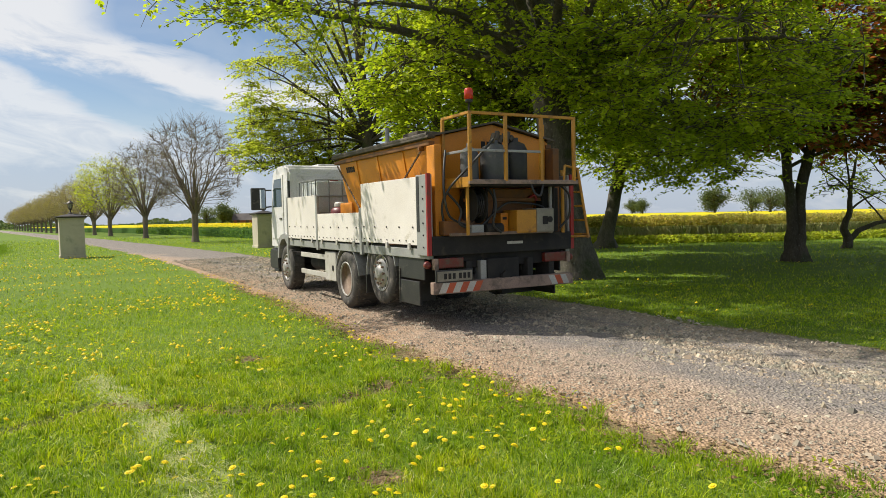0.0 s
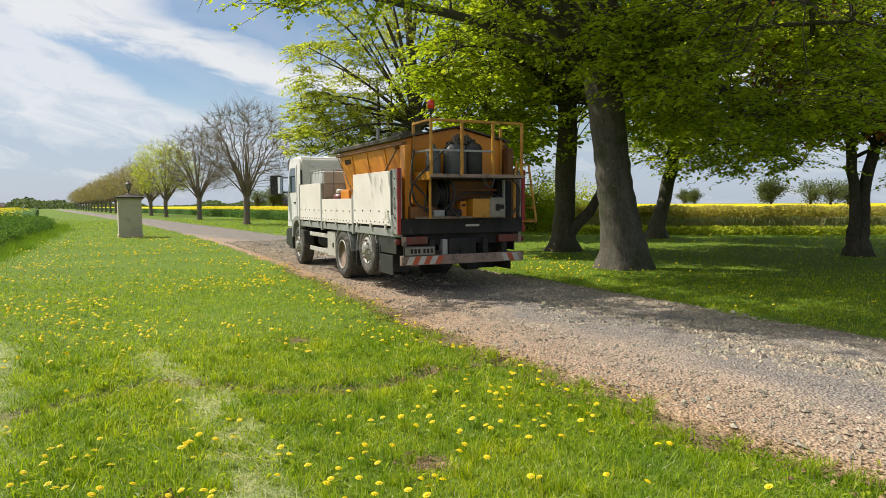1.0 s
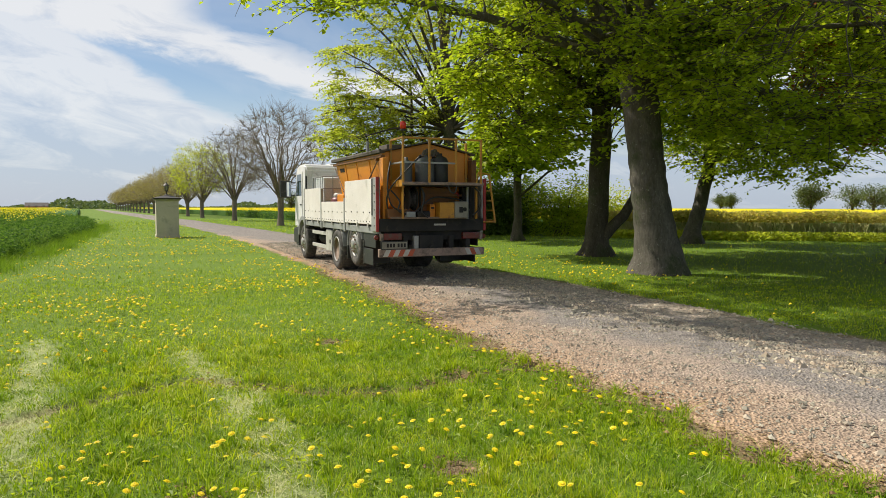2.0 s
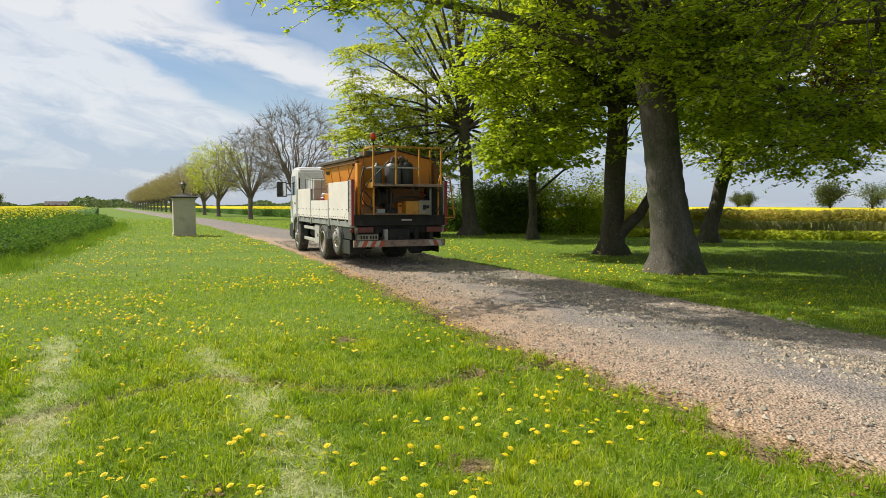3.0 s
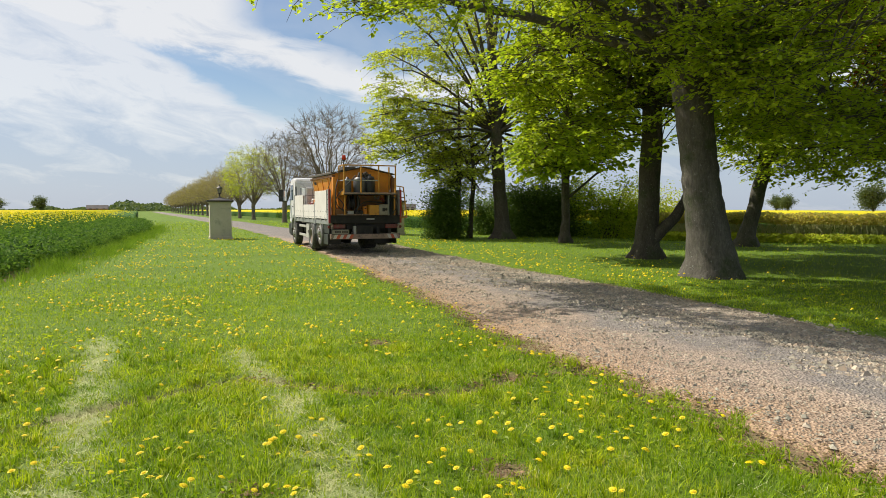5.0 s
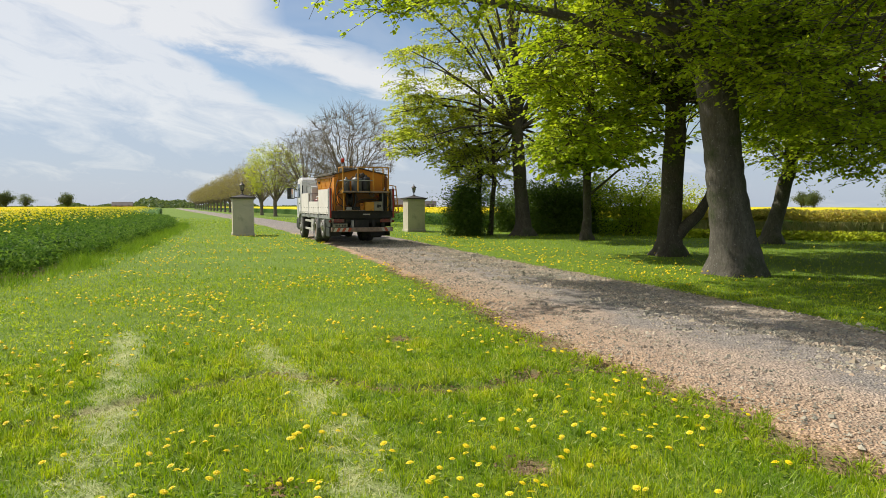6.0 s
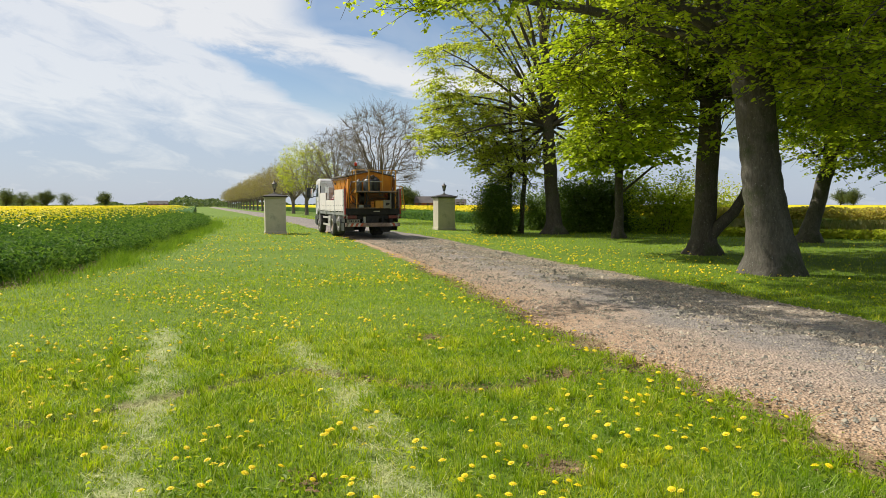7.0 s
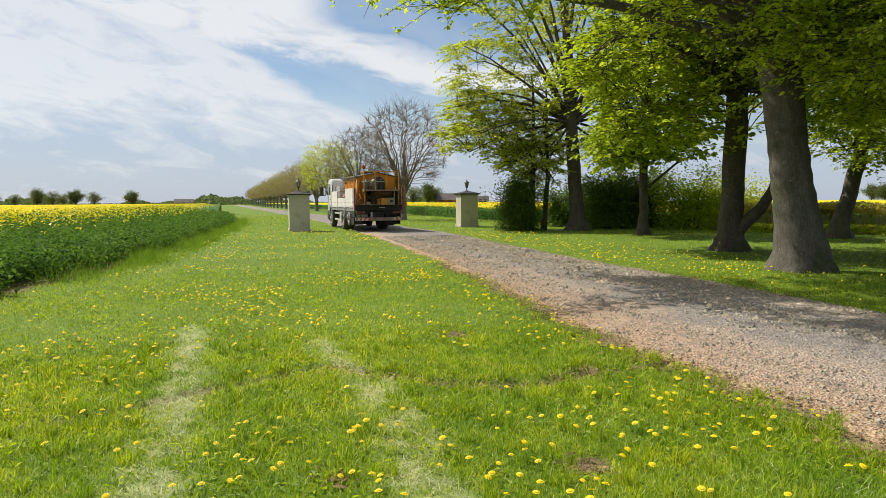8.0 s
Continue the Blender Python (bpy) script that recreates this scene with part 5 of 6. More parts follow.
def build_truck():
    T = empty("truck")
    P = lambda name, bm, mat, label="", parent=None, smooth=False: part(name, bm, mat, parent or T, label, smooth)
    # chassis
    for x in (-.42, .42):
        P("chassis_rail", boxed(x - .04, x + .04, .15, 8.1, .78, 1.02, .01), "steel_dark")
    for y in (.3, 2.4, 4.6, 6.4):
        P("cross_member", boxed(-.40, .40, y - .05, y + .05, .80, 1.0, .01), "steel_dark")
    for y, z in ((7.24, .50), (3.33, .52), (1.78, .74)):
        bm = bmesh.new()
        rod(bm, (-1.0, y, z), (1.0, y, z), .09, 12)
        if y < 4 and z < .6:
            rod(bm, (-.22, y, z), (.22, y, z), .26, 14)
        P("axle", bm, "steel_dark")
    # wheels: the last axle is raised clear of the ground
    for s in (-1, 1):
        wheel(T, s * 1.08, 7.24, .51, .51, .31, "steer", True)
        wheel(T, s * .97, 3.33, .52, .52, .58, "dish", True)
        wheel(T, s * 1.07, 1.78, .735, .51, .33, "steer", False)
        mudguard(T, s * .72, s * 1.235, 3.33, .54, .60, 20, 172)
        mudguard(T, s * .72, s * 1.235, 1.78, .72, .60, -5, 165)
        P("mud_flap", boxed(s * 1.22, s * .72, 2.42, 2.45, .35, .85, .004), "black_plastic", "black rubber mud flap")
        P("mud_flap", boxed(s * 1.24, s * .62, 1.04, 1.07, .32, .86, .004), "black_plastic", "black rubber mud flap")
        P("side_skirt", boxed(s * 1.22, s * 1.19, .25, 1.10, .72, 1.06, .008), "black_plastic", "dusty black skirt panel")
        P("side_skirt", boxed(s * 1.23, s * 1.20, .40, 1.08, .34, .69, .008), "black_plastic", "dusty black skirt panel")
        # side guard and tool box
        for z in (.50, .86):
            P("side_guard", boxed(s * 1.19, s * 1.15, 4.55, 6.25, z - .05, z + .05, .01), "white_worn", "pale side guard rail")
        P("tool_box", boxed(s * 1.2, s * .72, 4.0, 4.62, .42, .98, .015), "white_worn", "dusty pale tool box")
        P("tool_box_latch", boxed(s * 1.215, s * 1.195, 4.12, 4.18, .62, .72, .004), "steel_dark")
    bm = bmesh.new()
    rod(bm, (1.0, 4.9, .68), (1.0, 6.1, .68), .28, 18)
    P("fuel_tank", bm, "post_grey", "dull grey fuel tank", smooth=False)
    bm = bmesh.new()
    rod(bm, (-.88, 5.0, .70), (-.88, 6.0, .70), .17, 16)
    P("air_tank", bm, "steel_dark")
    # bed
    P("bed_floor", boxed(-1.23, 1.23, .02, 6.95, 1.10, 1.20, .01), "steel_dark")
    for s in (-1, 1):
        P("bed_edge", boxed(s * 1.245, s * 1.17, .05, 6.93, 1.03, 1.17, .01), "post_grey", "dusty grey bed edge rail")
        drop_side(T, s * 1.25, 4.92, 6.88, 1.20, 2.10)
        drop_side(T, s * 1.25, 2.58, 4.80, 1.20, 1.72)
        drop_side(T, s * 1.25, .36, 2.46, 1.22, 2.20)
        for y, z in ((4.86, 2.08), (2.52, 1.80)):
            P("stake", boxed(s * 1.275, s * 1.215, y - .05, y + .05, 1.00, z, .008), "post_grey", "grey steel stake post")
        P("stake", boxed(s * 1.28, s * 1.20, 6.89, 6.97, 1.02, 2.12, .008), "post_grey", "grey steel stake post")
        c = P("corner_post", boxed(s * 1.285, s * 1.19, .02, .34, 1.08, 2.22, .012), "post_grey", "grey corner post with a red edge")
        P("channel", boxed(s * 1.292, s * 1.28, .24, .32, 1.42, 2.20, .004), "black_plastic", parent=c)
        P("red_strip", boxed(s * 1.287, s * 1.225, -.012, .03, 1.08, 2.23, .004), "red", "red reflective edge strip", c)
        bolts([(s * 1.285, .12, 1.2 + .17 * k) for k in range(6)], .012, (s * .012, 0, 0), "steel_dark", c)
    # cab
    side = [(7.02, .98), (7.02, 2.72), (7.10, 2.83), (7.35, 2.88), (8.05, 2.88), (8.24, 2.80), (8.36, 2.62), (8.52, 1.82), (8.58, 1.62), (8.60, .92), (7.86, .92), (7.80, 1.06), (7.62, 1.17), (7.24, 1.22), (7.08, 1.10)]
    cab = P("cab", profile(side, -1.21, 1.21, .055), "cab_paint", "pale grey dusty lorry cab", smooth=False)
    P("cab_rear_panel", boxed(-1.0, 1.0, 6.985, 7.022, 1.2, 2.6, .01), "cab_paint", parent=cab)
    P("rear_window", boxed(-.55, .55, 6.978, 6.988, 1.9, 2.4, .004), "glass", "dark rear window glass", cab)
    bm = bmesh.new()
    v = [bm.verts.new(p) for p in ((-1.10, 8.52, 1.86), (1.10, 8.52, 1.86), (1.02, 8.39, 2.60), (-1.02, 8.39, 2.60), (-1.10, 8.545, 1.86), (1.10, 8.545, 1.86), (1.02, 8.415, 2.60), (-1.02, 8.415, 2.60))]
    for f in ((0, 1, 2, 3), (7, 6, 5, 4), (0, 4, 5, 1), (1, 5, 6, 2), (2, 6, 7, 3), (3, 7, 4, 0)):
        bm.faces.new([v[i] for i in f])
    P("windscreen", bm, "glass", "dark windscreen glass", cab)
    P("grille", boxed(-.85, .85, 8.58, 8.63, 1.0, 1.5, .015), "black_plastic", parent=cab)
    P("front_bumper", profile([(7.95, .42), (7.95, .90), (8.62, .92), (8.72, .80), (8.70, .42)], -1.23, 1.23, .03), "black_plastic", "dark front bumper", cab)
    for s in (-1, 1):
        door = P("cab_door", profile([(7.42, 1.20), (7.40, 2.66), (8.14, 2.66), (8.26, 2.50), (8.44, 1.70), (8.46, 1.16), (7.86, 1.16), (7.70, 1.24)], s * 1.205, s * 1.228, .004), "cab_paint", "", cab)
        P("door_window", profile([(7.50, 1.92), (7.50, 2.58), (8.10, 2.58), (8.18, 2.46), (8.30, 1.92)], s * 1.222, s * 1.234, .002), "glass", "dark side window", door)
        P("door_handle", boxed(s * 1.25, s * 1.225, 7.50, 7.68, 1.62, 1.66, .005), "black_plastic", "", door)
        P("wheel_arch", profile([(7.02, .62), (7.02, 1.10), (7.12, 1.26), (7.34, 1.30), (7.60, 1.26), (7.88, 1.08), (7.95, .70), (7.84, .70), (7.76, 1.02), (7.54, 1.15), (7.30, 1.17), (7.14, 1.06), (7.08, .62)], s * 1.10, s * 1.245, .006), "post_grey", "grey plastic wheel arch", cab)
        P("cab_step", boxed(s * 1.22, s * 1.0, 8.0, 8.4, .36, .42, .01), "black_plastic", "", cab)
        P("air_deflector", boxed(s * 1.2, s * 1.16, 7.02, 7.16, 1.3, 2.5, .01), "black_plastic", "", cab)
        mir = P("mirror", boxed(s * 1.70, s * 1.34, 8.46, 8.58, 1.86, 2.40, .035), "black_plastic", "black wing mirror housing", cab)
        P("mirror_glass", boxed(s * 1.50, s * 1.37, 8.452, 8.462, 1.90, 2.36, .004), "mirror", "", mir)
        for a, b in (((s * 1.22, 8.42, 2.34), (s * 1.42, 8.52, 2.34)), ((s * 1.22, 8.44, 1.94), (s * 1.42, 8.52, 1.92))):
            P("mirror_arm", rods([(a, b)], .018), "black_plastic", "", mir)
    P("roof_hatch", boxed(-.35, .35, 7.4, 7.9, 2.87, 2.92, .02), "cab_paint", "", cab)
    bm = bmesh.new()
    rod(bm, (.95, 6.78, 1.2), (.95, 6.78, 2.75), .075, 14)
    rod(bm, (.95, 6.78, 2.75), (.95, 6.70, 3.0), .06, 14)
    P("exhaust", bm, "steel_dark", "soot-dark exhaust stack")
    # water container in its cage
    tank = P("liquid_container", boxed(-1.02, .10, 5.55, 6.62, 1.34, 2.42, .06), "tank", "white plastic container in a steel cage")
    pairs = []
    for z in (1.40, 1.75, 2.10, 2.44):
        pairs += [((-1.05, 5.52, z), (.13, 5.52, z)), ((-1.05, 6.65, z), (.13, 6.65, z)), ((-1.05, 5.52, z), (-1.05, 6.65, z)), ((.13, 5.52, z), (.13, 6.65, z))]
    for k in range(5):
        x, y = -1.05 + 1.18 * k / 4, 5.52 + 1.13 * k / 4
        pairs += [((x, 5.52, 1.3), (x, 5.52, 2.44)), ((-1.05, y, 1.3), (-1.05, y, 2.44)), ((x, 6.65, 1.3), (x, 6.65, 2.44))]
    P("cage", rods(pairs, .011, 6), "post_grey", "grey steel cage", tank)
    P("pallet", boxed(-1.06, .14, 5.5, 6.66, 1.2, 1.32, .01), "black_plastic", "", tank)
    P("filler_cap", lathe([(.09, 2.42), (.09, 2.46), (.07, 2.475)], 14), "red", "", tank).location = (-.45, 6.05, 0)
    drum = P("drum", lathe([(.20, 1.2), (.215, 1.22), (.215, 1.62), (.19, 1.70), (.12, 1.73)], 20), "maroon", "dark red drum with a white lid", smooth=True)
    drum.location = (-.85, 4.55, .12)
    P("drum_lid", lathe([(.125, 1.725), (.14, 1.74), (.14, 1.80), (.11, 1.83)], 16), "white_worn", "white drum lid", drum)
    P("engine_box", boxed(-.95, .75, 3.72, 4.35, 1.2, 1.92, .03), "orange", "orange engine housing")
    # hopper: a V-shaped bin with a pitched tarpaulin lid
    y0, y1 = .30, 3.95
    bm = bmesh.new()
    sec = [(-.62, 1.28), (-.86, 1.62), (-1.04, 2.66), (-1.04, 2.76), (0, 2.99), (1.04, 2.76), (1.04, 2.66), (.86, 1.62), (.62, 1.28)]
    a = [bm.verts.new((x, y0, z)) for x, z in sec]
    b = [bm.verts.new((x, y1 + (.14 if z > 2 else 0), z)) for x, z in sec]
    bm.faces.new(a), bm.faces.new(b[::-1])
    for i in range(len(sec)):
        j = (i + 1) % len(sec)
        bm.faces.new((a[j], a[i], b[i], b[j]))
    bmesh.ops.recalc_face_normals(bm, faces=bm.faces)
    bmesh.ops.bevel(bm, geom=list(bm.edges), offset=.012, segments=1, affect="EDGES")
    hop = P("hopper", bm, "orange", "orange steel spreader hopper with worn paint")
    for s in (-1, 1):
        for y in (1.25, 2.25, 3.2):
            m = Matrix.Translation((s * 1.045, y, 2.66)) @ Matrix.Rotation(s * radians(9.8), 4, "Y")
            P("rib", boxed(-.012, .012, -.015, .015, -1.04, .02, .004, m=m), "orange", "", hop)
        P("rim_bar", boxed(s * 1.09, s * .99, y0 - .02, y1 + .28, 2.65, 2.71, .01), "orange_worn_shaded", "", hop)
        P("lid_rail", boxed(s * 1.12, s * 1.0, y0 - .05, y1 + .30, 2.745, 2.795, .012), "tarp", "", hop)
        bm = bmesh.new()
        for q in range(13):
            t0, t1 = q / 13, (q + .8) / 13
            pa, pb = Vector((s * 1.07, .55, 2.60)), Vector((s * 1.05, 1.75, 1.86))
            rod(bm, pa.lerp(pb, t0), pa.lerp(pb, t1), .016, 5)
        P("tie_chain", bm, "rust", "rusty tie-down chain", hop)
        bm = bmesh.new()
        for q in range(13):
            t0, t1 = q / 13, (q + .8) / 13
            pa, pb = Vector((s * 1.07, 4.1, 2.62)), Vector((s * 1.05, 2.75, 1.55))
            rod(bm, pa.lerp(pb, t0), pa.lerp(pb, t1), .016, 5)
        P("tie_chain", bm, "rust", "rusty tie-down chain", hop)
        P("lifting_eye", rods([((s * 1.0, .55, 2.62), (s * 1.12, .55, 2.62))], .03, 10), "orange_worn_shaded", "", hop)
    # the maker's lettering, as bars
    for k in range(5):
        y = 3.72 - .085 * k
        m = Matrix.Translation((-1.018, y, 2.52)) @ Matrix.Rotation(radians(-9.8), 4, "Y")
        P("marking", boxed(-.006, .003, -.028, .028, -.05, .05, 0, m=m), "steel_dark", "", hop)
    for k in range(5):
        P("marking", boxed(-.20 + .10 * k, -.13 + .10 * k, y0 - .006, y0 + .002, 2.63, 2.73, 0), "steel_dark", "", hop)
    bm = bmesh.new()
    for s in (-1, 1):
        v = [bm.verts.new(p) for p in ((0, y0 - .07, 3.03), (0, y1 + .3, 3.03), (s * 1.13, y1 + .3, 2.785), (s * 1.13, y0 - .07, 2.785), (0, y0 - .07, 3.0), (0, y1 + .3, 3.0), (s * 1.13, y1 + .3, 2.755), (s * 1.13, y0 - .07, 2.755))]
        for f in ((0, 1, 2, 3), (7, 6, 5, 4), (0, 3, 7, 4), (1, 5, 6, 2), (2, 6, 7, 3)):
            bm.faces.new([v[i] for i in f])
    bmesh.ops.recalc_face_normals(bm, faces=bm.faces)
    P("hopper_lid", bm, "tarp", "dark worn tarpaulin lid on the hopper")
    P("lid_roll", rods([((-1.1, y0 - .02, 2.80), (-1.1, y1 + .28, 2.80))], .035, 10), "tarp")
    P("lid_hatch", boxed(-.25, .25, 2.3, 2.9, 3.0, 3.12, .02), "tarp")
    P("vent_pipe", rods([((-.55, 2.9, 2.85), (-.55, 2.9, 3.14)), ((-.55, 2.9, 3.12), (-.55, 2.9, 3.22))], .04, 10), "post_grey")
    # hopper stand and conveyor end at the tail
    P("stand", boxed(-1.0, 1.0, .18, 4.2, 1.20, 1.32, .01), "orange_worn_shaded", "worn orange base frame, shade darkened into its colour")
    P("tail_panel", boxed(-.60, .62, .16, .28, 1.42, 2.02, .015), "orange_worn_shaded", "worn orange tail panel, shade darkened into its colour")
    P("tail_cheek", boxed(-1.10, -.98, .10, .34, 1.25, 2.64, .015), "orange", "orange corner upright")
    P("tail_cheek", boxed(.98, 1.10, .10, .34, 1.25, 2.64, .015), "orange_worn_shaded", "orange corner upright")
    P("gearbox", boxed(-.08, .05, -.02, .20, 1.36, 1.66, .015), "orange", "small orange switch box")
    P("switch_label", boxed(-.05, .02, -.026, -.016, 1.56, 1.60, 0), "steel_dark")
    P("control_box", boxed(.07, .42, -.22, .2, 1.36, 1.70, .02), "yellow_paint", "yellow control box")
    P("control_panel", boxed(.42, .74, -.22, .2, 1.36, 1.72, .02), "plate_pale", "dirty pale control panel")
    P("panel_mark", boxed(.53, .62, -.228, -.216, 1.48, 1.60, .003), "steel_dark")
    P("panel_dial", rods([((.66, -.235, 1.55), (.66, -.21, 1.55))], .045, 12), "steel_dark")
    P("support_leg", boxed(-.815, -.78, -.30, -.26, 1.36, 2.06, .005), "yellow_paint")
    # the dark works under the platform: pipes, brackets, a drive motor and its chain case
    for x, y, r, mat in ((.80, -.05, .030, "post_grey"), (.90, .02, .038, "steel_dark"), (1.0, -.10, .026, "yellow_paint"), (-.28, .05, .022, "steel_dark")):
        P("pipe", rods([((x, y, 1.34), (x, y, 2.05))], r, 10), mat, "upright pipe under the platform")
    P("chain_case", boxed(.74, 1.04, .06, .24, 1.36, 2.03, .02), "steel_dark", "dark greasy chain case")
    P("drive_motor", rods([((-.42, -.12, 1.44), (-.14, -.12, 1.44))], .075, 14), "steel_dark", "dark hydraulic motor")
    P("valve_block", boxed(-.66, -.46, -.16, .05, 1.36, 1.50, .012), "post_grey", "grey valve block")
    P("cross_bar", boxed(-.62, .74, .10, .15, 1.83, 1.88, .006), "orange_worn_shaded", "worn orange cross bar, shade darkened into its colour")
    P("shelf_bar", boxed(-1.02, .74, -.20, -.14, 1.35, 1.39, .005), "rust", "rusty shelf bar")
    P("catch", rods([((.52, .14, 1.86), (.62, .10, 1.93)), ((.62, .10, 1.93), (.66, .10, 1.84))], .020, 8), "red", "red locking catch")
    P("stencil", boxed(.02, .30, -.03, -.018, 1.20, 1.24, .002), "white_worn", "pale stencilled strip")
    P("low_bracket", boxed(-1.05, -.55, -.05, .15, 1.36, 1.56, .015), "orange_worn_shaded")
    reel = P("hose_reel", lathe([(.26, -.09), (.26, -.075), (.10, -.07), (.10, .07), (.26, .075), (.26, .09)], 24, "x"), "steel_dark", "dark hose reel with coiled hose")
    reel.location = (-.52, .02, 1.78)
    bm = bmesh.new()
    for k in range(5):
        for i in range(20):
            a, b = 2 * math.pi * i / 20, 2 * math.pi * (i + 1) / 20
            r = .15 + .012 * k
            rod(bm, (-.055 + .027 * k, r * math.cos(a), r * math.sin(a)), (-.055 + .027 * k, r * math.cos(b), r * math.sin(b)), .014, 5)
    P("coiled_hose", bm, "black_plastic", "", reel)
    for pts in ([(-.95, .05, 2.55), (-1.05, -.08, 2.25), (-1.06, -.1, 1.9), (-.95, -.05, 1.62), (-.7, -.05, 1.5)],
                [(-.45, -.43, 2.68), (-.75, -.35, 2.35), (-1.0, -.15, 2.02), (-1.06, -.02, 1.75), (-.98, .02, 1.4)],
                [(-.35, -.25, 2.0), (-.33, -.28, 1.75), (-.36, -.25, 1.5), (-.2, -.2, 1.38)],
                [(.80, -.3, 2.05), (.98, -.28, 1.9), (1.04, -.2, 1.6), (.9, -.15, 1.42)],
                [(.15, -.46, 2.06), (.20, -.48, 1.93), (.30, -.48, 1.90), (.36, -.46, 2.06)],
                [(-.30, -.02, 2.02), (-.22, -.06, 1.86), (-.26, -.08, 1.66), (-.40, -.10, 1.52)],
                [(-.98, -.05, 1.95), (-.80, -.10, 1.72), (-.84, -.12, 1.52), (-.62, -.10, 1.44)],
                [(-.46, -.10, 1.48), (-.10, -.14, 1.78), (.30, -.02, 1.80), (.70, .02, 1.74), (.86, -.04, 1.52)]):
        g = bent(pts, .017, 7)
        g.put("hose", "black_plastic", T, "black rubber hose")
    # platform with its railing
    P("platform", boxed(-.86, .93, -.46, .30, 2.04, 2.09, .006), "steel_dark", "dirty steel walkway platform")
    P("platform_edge", boxed(-.88, .99, -.49, -.45, 2.06, 2.12, .006), "bumper_dirt", "dirty thin platform edge")
    P("platform_edge", boxed(-.88, -.845, -.45, .30, 2.02, 2.16, .008), "yellow_paint", "yellow platform edge board")
    for x, y in ((-.86, .28), (-.86, -.47), (-.28, -.47), (.33, -.47), (.92, -.47), (.92, .28)):
        P("rail_post", boxed(x - .022, x + .022, y - .022, y + .022, 2.10, 3.02, .005), "yellow_paint", "yellow railing post")
    P("top_rail", boxed(-.885, .945, -.49, -.45, 3.0, 3.04, .006), "yellow_paint")
    P("mid_rail", boxed(-.86, .33, -.485, -.455, 2.50, 2.535, .005), "post_grey")
    P("top_rail", boxed(-.88, -.84, -.45, .28, 3.0, 3.04, .006), "yellow_paint")
    P("mid_rail", boxed(-.875, -.845, -.45, .28, 2.50, 2.535, .005), "post_grey")
    for cx, cy, r, h, mat in ((-.66, -.12, .13, .50, "grey_plastic"), (-.24, -.12, .21, .56, "grey_plastic"), (.10, -.14, .18, .60, "black_plastic")):
        c = P("canister", lathe([(r * .92, 0), (r, .02), (r, h * .8), (r * .8, h * .93), (r * .3, h), (r * .3, h + .05)], 18), mat, "dark plastic canister on the platform", smooth=True)
        c.location = (cx, cy, 2.092)
    bm = bmesh.new()
    for k in range(6):
        rod(bm, (-.30 + .06 * k, -.15, 2.66 + .04 * (k % 2)), (-.24 + .06 * k, -.13, 2.76 + .03 * ((k + 1) % 3)), .04, 7)
    P("folded_sack", bm, "tarp", "crumpled dark sack")
    mast = P("beacon_mast", rods([((-.86, -.47, 3.0), (-.86, -.47, 3.16))], .014), "steel_dark")
    P("beacon_base", lathe([(.05, 3.15), (.055, 3.17), (.05, 3.19)], 16), "black_plastic", "", mast).location = (-.86, -.47, 0)
    P("beacon", lathe([(.048, 3.19), (.062, 3.20), (.062, 3.30), (.05, 3.335), (.02, 3.345)], 16), "beacon_red", "red warning beacon", mast, True).location = (-.86, -.47, 0)
    # ladder at the far side
    lad = P("ladder", rods([((1.42, -.20, 1.25), (1.34, -.05, 2.32)), ((1.42, .25, 1.25), (1.34, .35, 2.32))], .022), "yellow_paint", "worn yellow access ladder")
    for k in range(5):
        z = 1.3 + .22 * k
        t = (z - 1.2) / 1.12
        P("rung", rods([((1.42 - .08 * t, -.20 + .15 * t, z), (1.42 - .08 * t, .25 + .10 * t, z))], .016), "yellow_paint", "", lad)
    P("grab_rail", rods([((1.34, -.05, 2.32), (1.05, -.1, 2.36)), ((1.05, -.1, 2.36), (.95, -.2, 2.12))], .018), "yellow_paint", "", lad)
    for p, q in (((1.42, -.2, 1.27), (1.22, 0, 1.27)), ((1.42, .25, 1.27), (1.22, .2, 1.27))):
        P("ladder_bracket", rods([(p, q)], .018), "yellow_paint", "", lad)
    # tail: beams, lights, plate and under-run bumper
    P("tail_beam", boxed(-1.22, 1.22, -.02, .12, 1.08, 1.35, .012), "steel_dark", "black rear cross beam")
    P("tail_frame", boxed(-1.1, 1.1, .10, .25, .88, 1.08, .012), "steel_dark")
    P("hitch", boxed(-.30, .26, .02, .22, .62, 1.0, .02), "steel_dark")
    P("hitch_jaw", rods([((0, -.05, .72), (0, .12, .72))], .09, 14), "steel_dark")
    for x in (-.62, -.38):
        P("bumper_arm", boxed(x - .05, x + .05, .0, .35, .55, .98, .01), "post_grey" if x > -.5 else "steel_dark")
    for x in (.45, .85):
        P("bumper_arm", boxed(x - .05, x + .05, .0, .35, .55, .98, .01), "steel_dark")
    bump = P("bumper", boxed(-1.24, 1.22, -.06, .04, .54, .71, .012), "bumper_dirt", "dirty brown under-run bumper with faded hazard stripes")
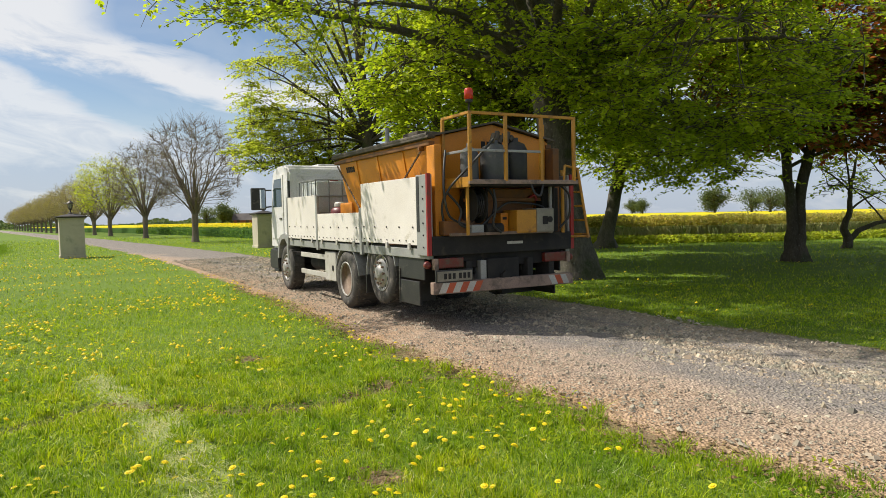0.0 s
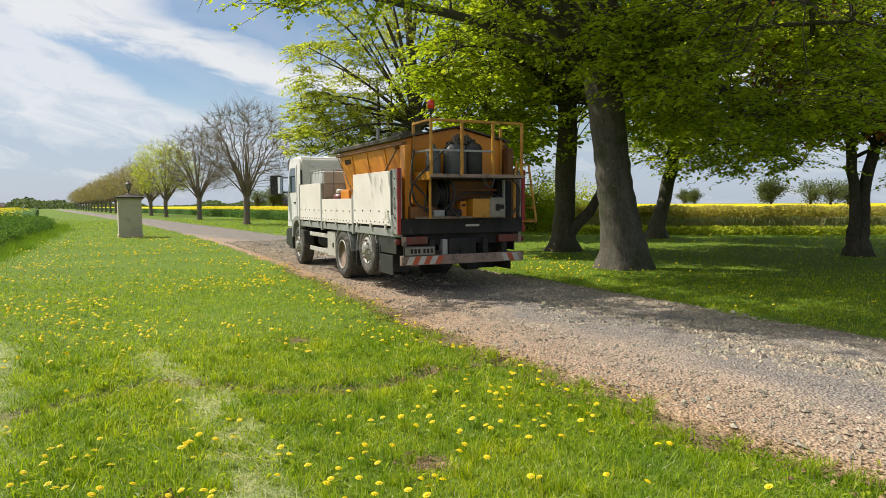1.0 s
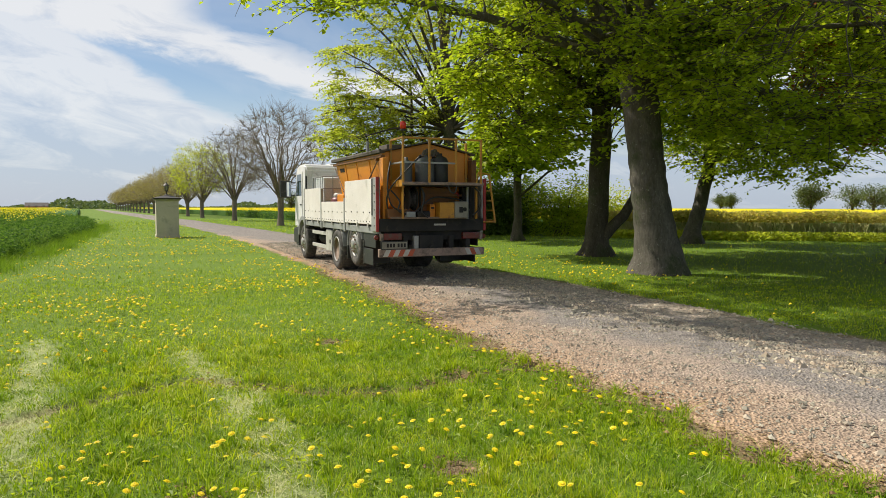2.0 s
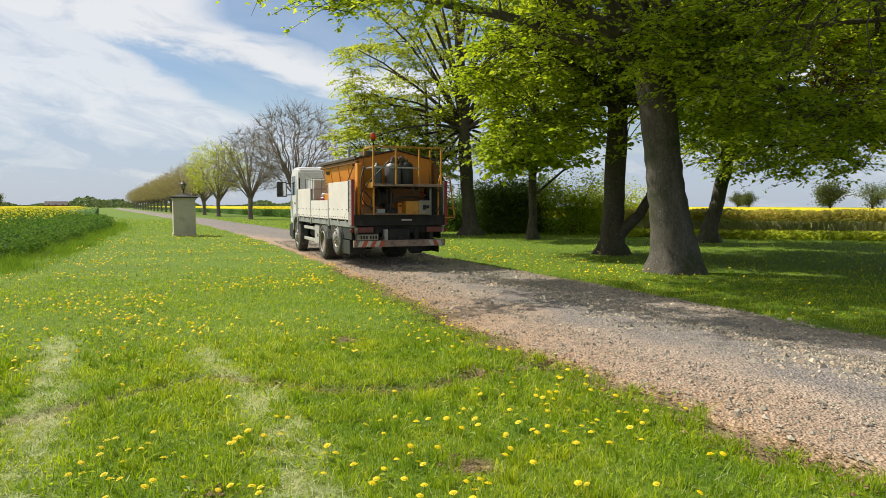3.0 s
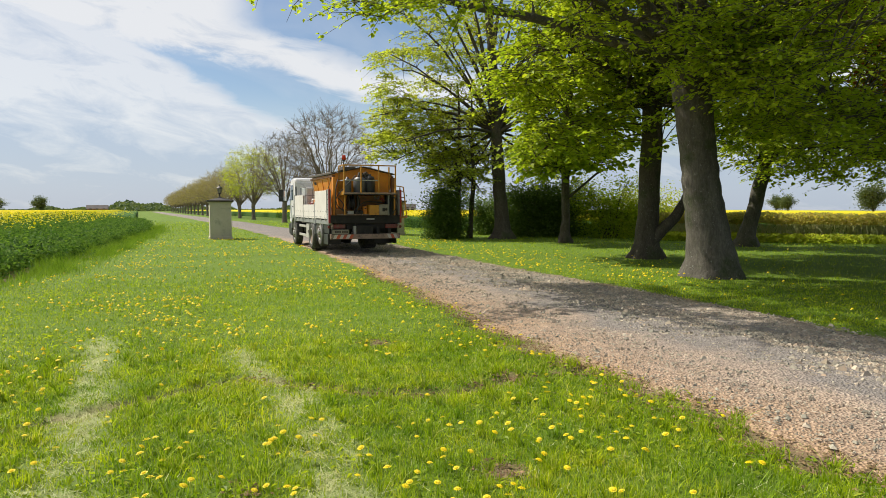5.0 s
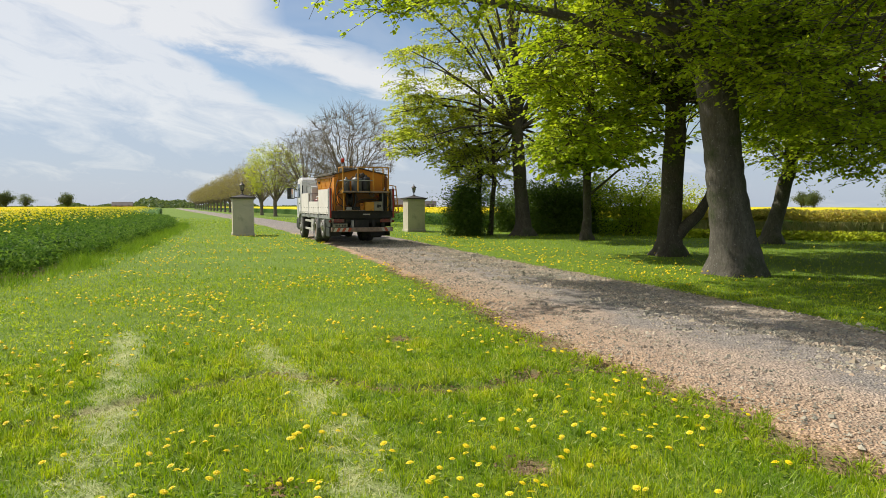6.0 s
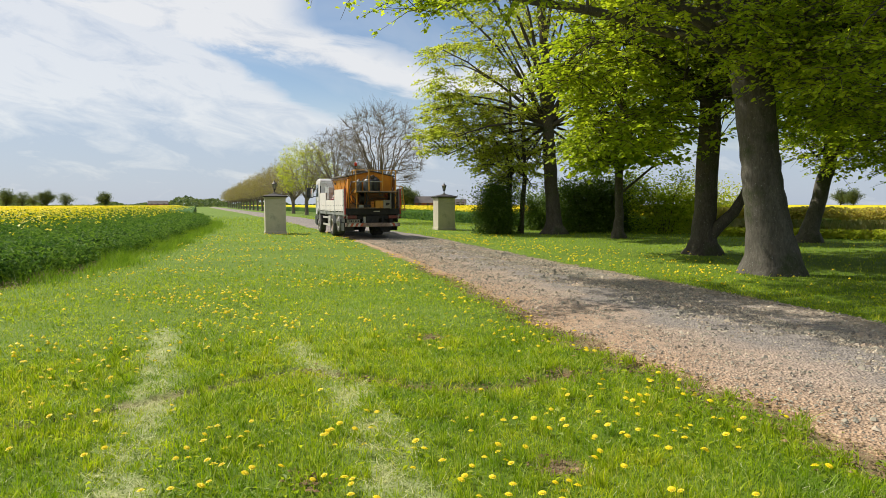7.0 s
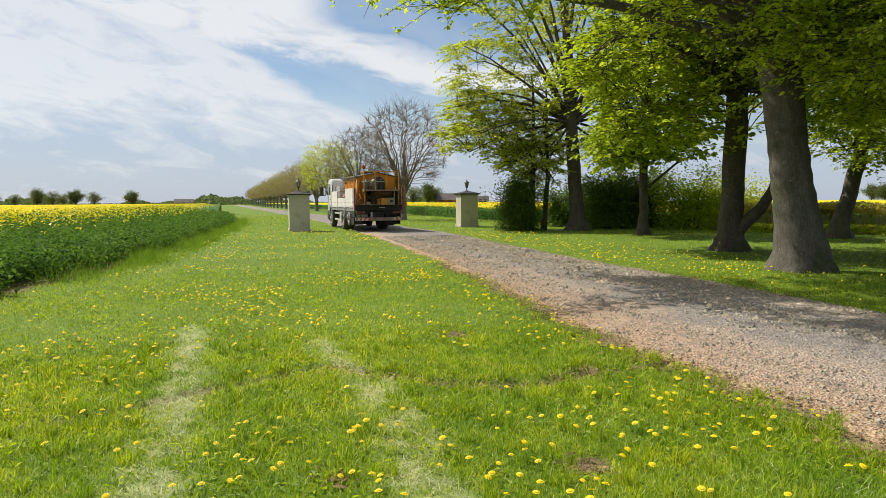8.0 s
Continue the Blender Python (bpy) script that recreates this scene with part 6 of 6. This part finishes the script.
    for k in range(6):
        for s, x0 in ((-1, -1.16), (1, 1.14))[:1 if k > 2 else 2]:
            bm = bmesh.new()
            a = x0 - s * .11 * k
            b = a - s * .11
            v = [bm.verts.new(p) for p in ((a, -.064, .555), (b, -.064, .555), (b - s * .07, -.064, .695), (a - s * .07, -.064, .695), (a, -.058, .555), (b, -.058, .555), (b - s * .07, -.058, .695), (a - s * .07, -.058, .695))]
            for f in ((0, 1, 2, 3), (7, 6, 5, 4), (0, 4, 5, 1), (1, 5, 6, 2), (2, 6, 7, 3), (3, 7, 4, 0)):
                bm.faces.new([v[i] for i in f])
            bmesh.ops.recalc_face_normals(bm, faces=bm.faces)
            P("hazard_stripe", bm, "hazard_orange" if k % 2 else "white_worn", "", bump)
    for s in (-1, 1):
        lamp = P("tail_lamp", boxed(s * 1.12, s * .72, -.01, .08, .90, 1.04, .012), "red_lens", "red tail lamp cluster")
        P("lamp_lens", boxed(s * 1.20, s * 1.13, -.02, .06, .88, 1.04, .01), "bumper_dirt", "", lamp)
        m = P("marker_lamp", lathe([(.05, -.03), (.055, 0), (.05, .03), (.02, .045)], 14), "red_lens", "round red marker lamp")
        m.matrix_basis = pose(s * 1.26, .08, .95, 90, 0, 0)
        P("marker_arm", boxed(s * 1.25, s * 1.1, .06, .12, .93, .97, .004), "black_plastic", "", None)
    pl = P("number_plate", boxed(-1.18, -.62, -.075, -.06, .72, .86, .004), "plate_pale", "dirty pale number plate")
    for k in range(6):
        x = -1.08 + .07 * k + (.03 if k > 2 else 0)
        P("plate_bar", boxed(x, x + .045, -.078, -.074, .75, .83, 0), "steel_dark", "", pl)
    P("plate_holder", boxed(-1.2, -.60, -.062, -.03, .70, .88, .006), "black_plastic")
    return tagged(T, "dusty white flatbed lorry with an orange hopper spreader on its bed", "truck")


truck = build_truck()


# ---- dandelions ----
def build_dandelions():
    rng = np.random.default_rng(77)
    bm = bmesh.new()
    h = .085
    rod(bm, (0, 0, -.01), (.004, .002, h), .0022, 5)
    stem = part("dandelion", bm, "grass")
    bm = bmesh.new()
    c = bm.verts.new((.004, .002, h + .010))
    for r, z, n, off in ((.027, h + .006, 13, 0), (.017, h + .013, 9, .3)):
        ring = [bm.verts.new((.004 + r * (1.0 if i % 2 else .80) * math.cos(6.2832 * i / (2 * n) + off), .002 + r * (1.0 if i % 2 else .80) * math.sin(6.2832 * i / (2 * n) + off), z + (.0 if i % 2 else .003))) for i in range(2 * n)]
        for i in range(2 * n):
            bm.faces.new((c, ring[i], ring[(i + 1) % (2 * n)]))
        c = bm.verts.new((.004, .002, h + .015))
    head = part("flower_head", bm, "dandelion", stem)
    tagged(stem, "yellow dandelion flower standing in the grass", "dandelion", "dandelions in the meadow")
    # clusters
    n = 24000
    x, y, r = in_polar(rng, n, 3.0, 36, -30, 54, .9)
    u, v = uv_of(x, y)
    w, s = wear_at(x, y)
    dens = np.clip(.30 + 1.05 * ripple(x * .9 + 2, y * .9, .75) * 1.0 + .35 * ripple(x, y, 2.2), .03, 1)
    band = np.clip(1.3 - np.abs(left_edge(u) - 2.8 - v) / 5.0, .2, 1)
    dens = np.where(v > right_edge(u), (.12 + .5 * ((u > 12) & (u < 32))) * np.clip(1.6 - (v - right_edge(u)) / 2.5, .02, 1), dens * band)
    keep = on_lawn(x, y, .15) & (rng.uniform(0, 1, n) < dens * np.clip(r / 9, .46, 1) * .60) & (w + s < .5) & (v > crop_edge(u) + .8)
    x, y, r = x[keep], y[keep], r[keep]
    order = np.argsort(r)
    x, y, r = x[order], y[order], r[order]
    z = ground_height(x, y)
    first = True
    for i in range(min(290, len(x))):
        m = pose(x[i], y[i], z[i], rng.uniform(-22, 22), rng.uniform(-22, 22), rng.uniform(0, 360)) @ Matrix.Scale(rng.uniform(.82, 1.12), 4)
        if first:
            stem.matrix_basis = m
            first = False
        else:
            copy_thing(stem, m)
    X, Y, Z = x[290:], y[290:], z[290:]
    k = 7
    a = np.linspace(0, 2 * np.pi, k, endpoint=False)
    R = .023 * rng.uniform(.8, 1.25, len(X))[:, None] * (1 + .012 * r[290:, None])
    ring = np.stack([X[:, None] + R * np.cos(a), Y[:, None] + R * np.sin(a), (Z + .075 + .012 * rng.normal(0, 1, len(X)) + .0012 * r[290:])[:, None] + R * .35 * np.cos(a + 1)], -1)
    top = np.stack([X, Y, Z + .098 + .0012 * r[290:]], -1)[:, None]
    V = np.concatenate([ring, top], 1).reshape(-1, 3)
    f = np.array([(i, (i + 1) % k, k) for i in range(k)])
    F = (f[None] + (k + 1) * np.arange(len(X))[:, None, None]).reshape(-1, 3)
    tagged(raw("far_dandelions", V, F, "dandelion"), "many small yellow dandelions scattered through the meadow", "dandelions", kind="stuff")


build_dandelions()


# ---- what moves: the lorry drives off through the gate ----
DRIVE = [(0, 8.35, 5.68, 29.9), (0.5, 9.65, 5.62, 30.2), (1, 11.05, 5.56, 30.8), (1.5, 12.45, 5.5, 31.3), (3, 16.75, 5.28, 31.9),
         (3.5, 18.3, 5.19, 32.3), (4, 19.85, 5.1, 32.6), (4.5, 21.5, 5.0, 32.9), (6, 26.6, 4.65, 34),
         (6.5, 28.4, 4.52, 34.5), (7, 30.4, 4.42, 35.1), (7.5, 32.6, 4.32, 35.8), (8, 35.0, 4.22, 36.4)]


def motions():
    rows = []
    for t, u, v, yaw in DRIVE:
        p = W(u, v)
        rows.append((t, pose(p.x, p.y, .045, 0, 0, yaw)))
    walk(truck, rows)
    T, U = [d[0] for d in DRIVE], [d[1] for d in DRIVE]
    for hub, x, y, z, R in WHEELS:
        walk(hub, [(k / 10, pose(x, y, z, -math.degrees((np.interp(k / 10, T, U) - U[0]) / R), 0, 0)) for k in range(81)])


motions()
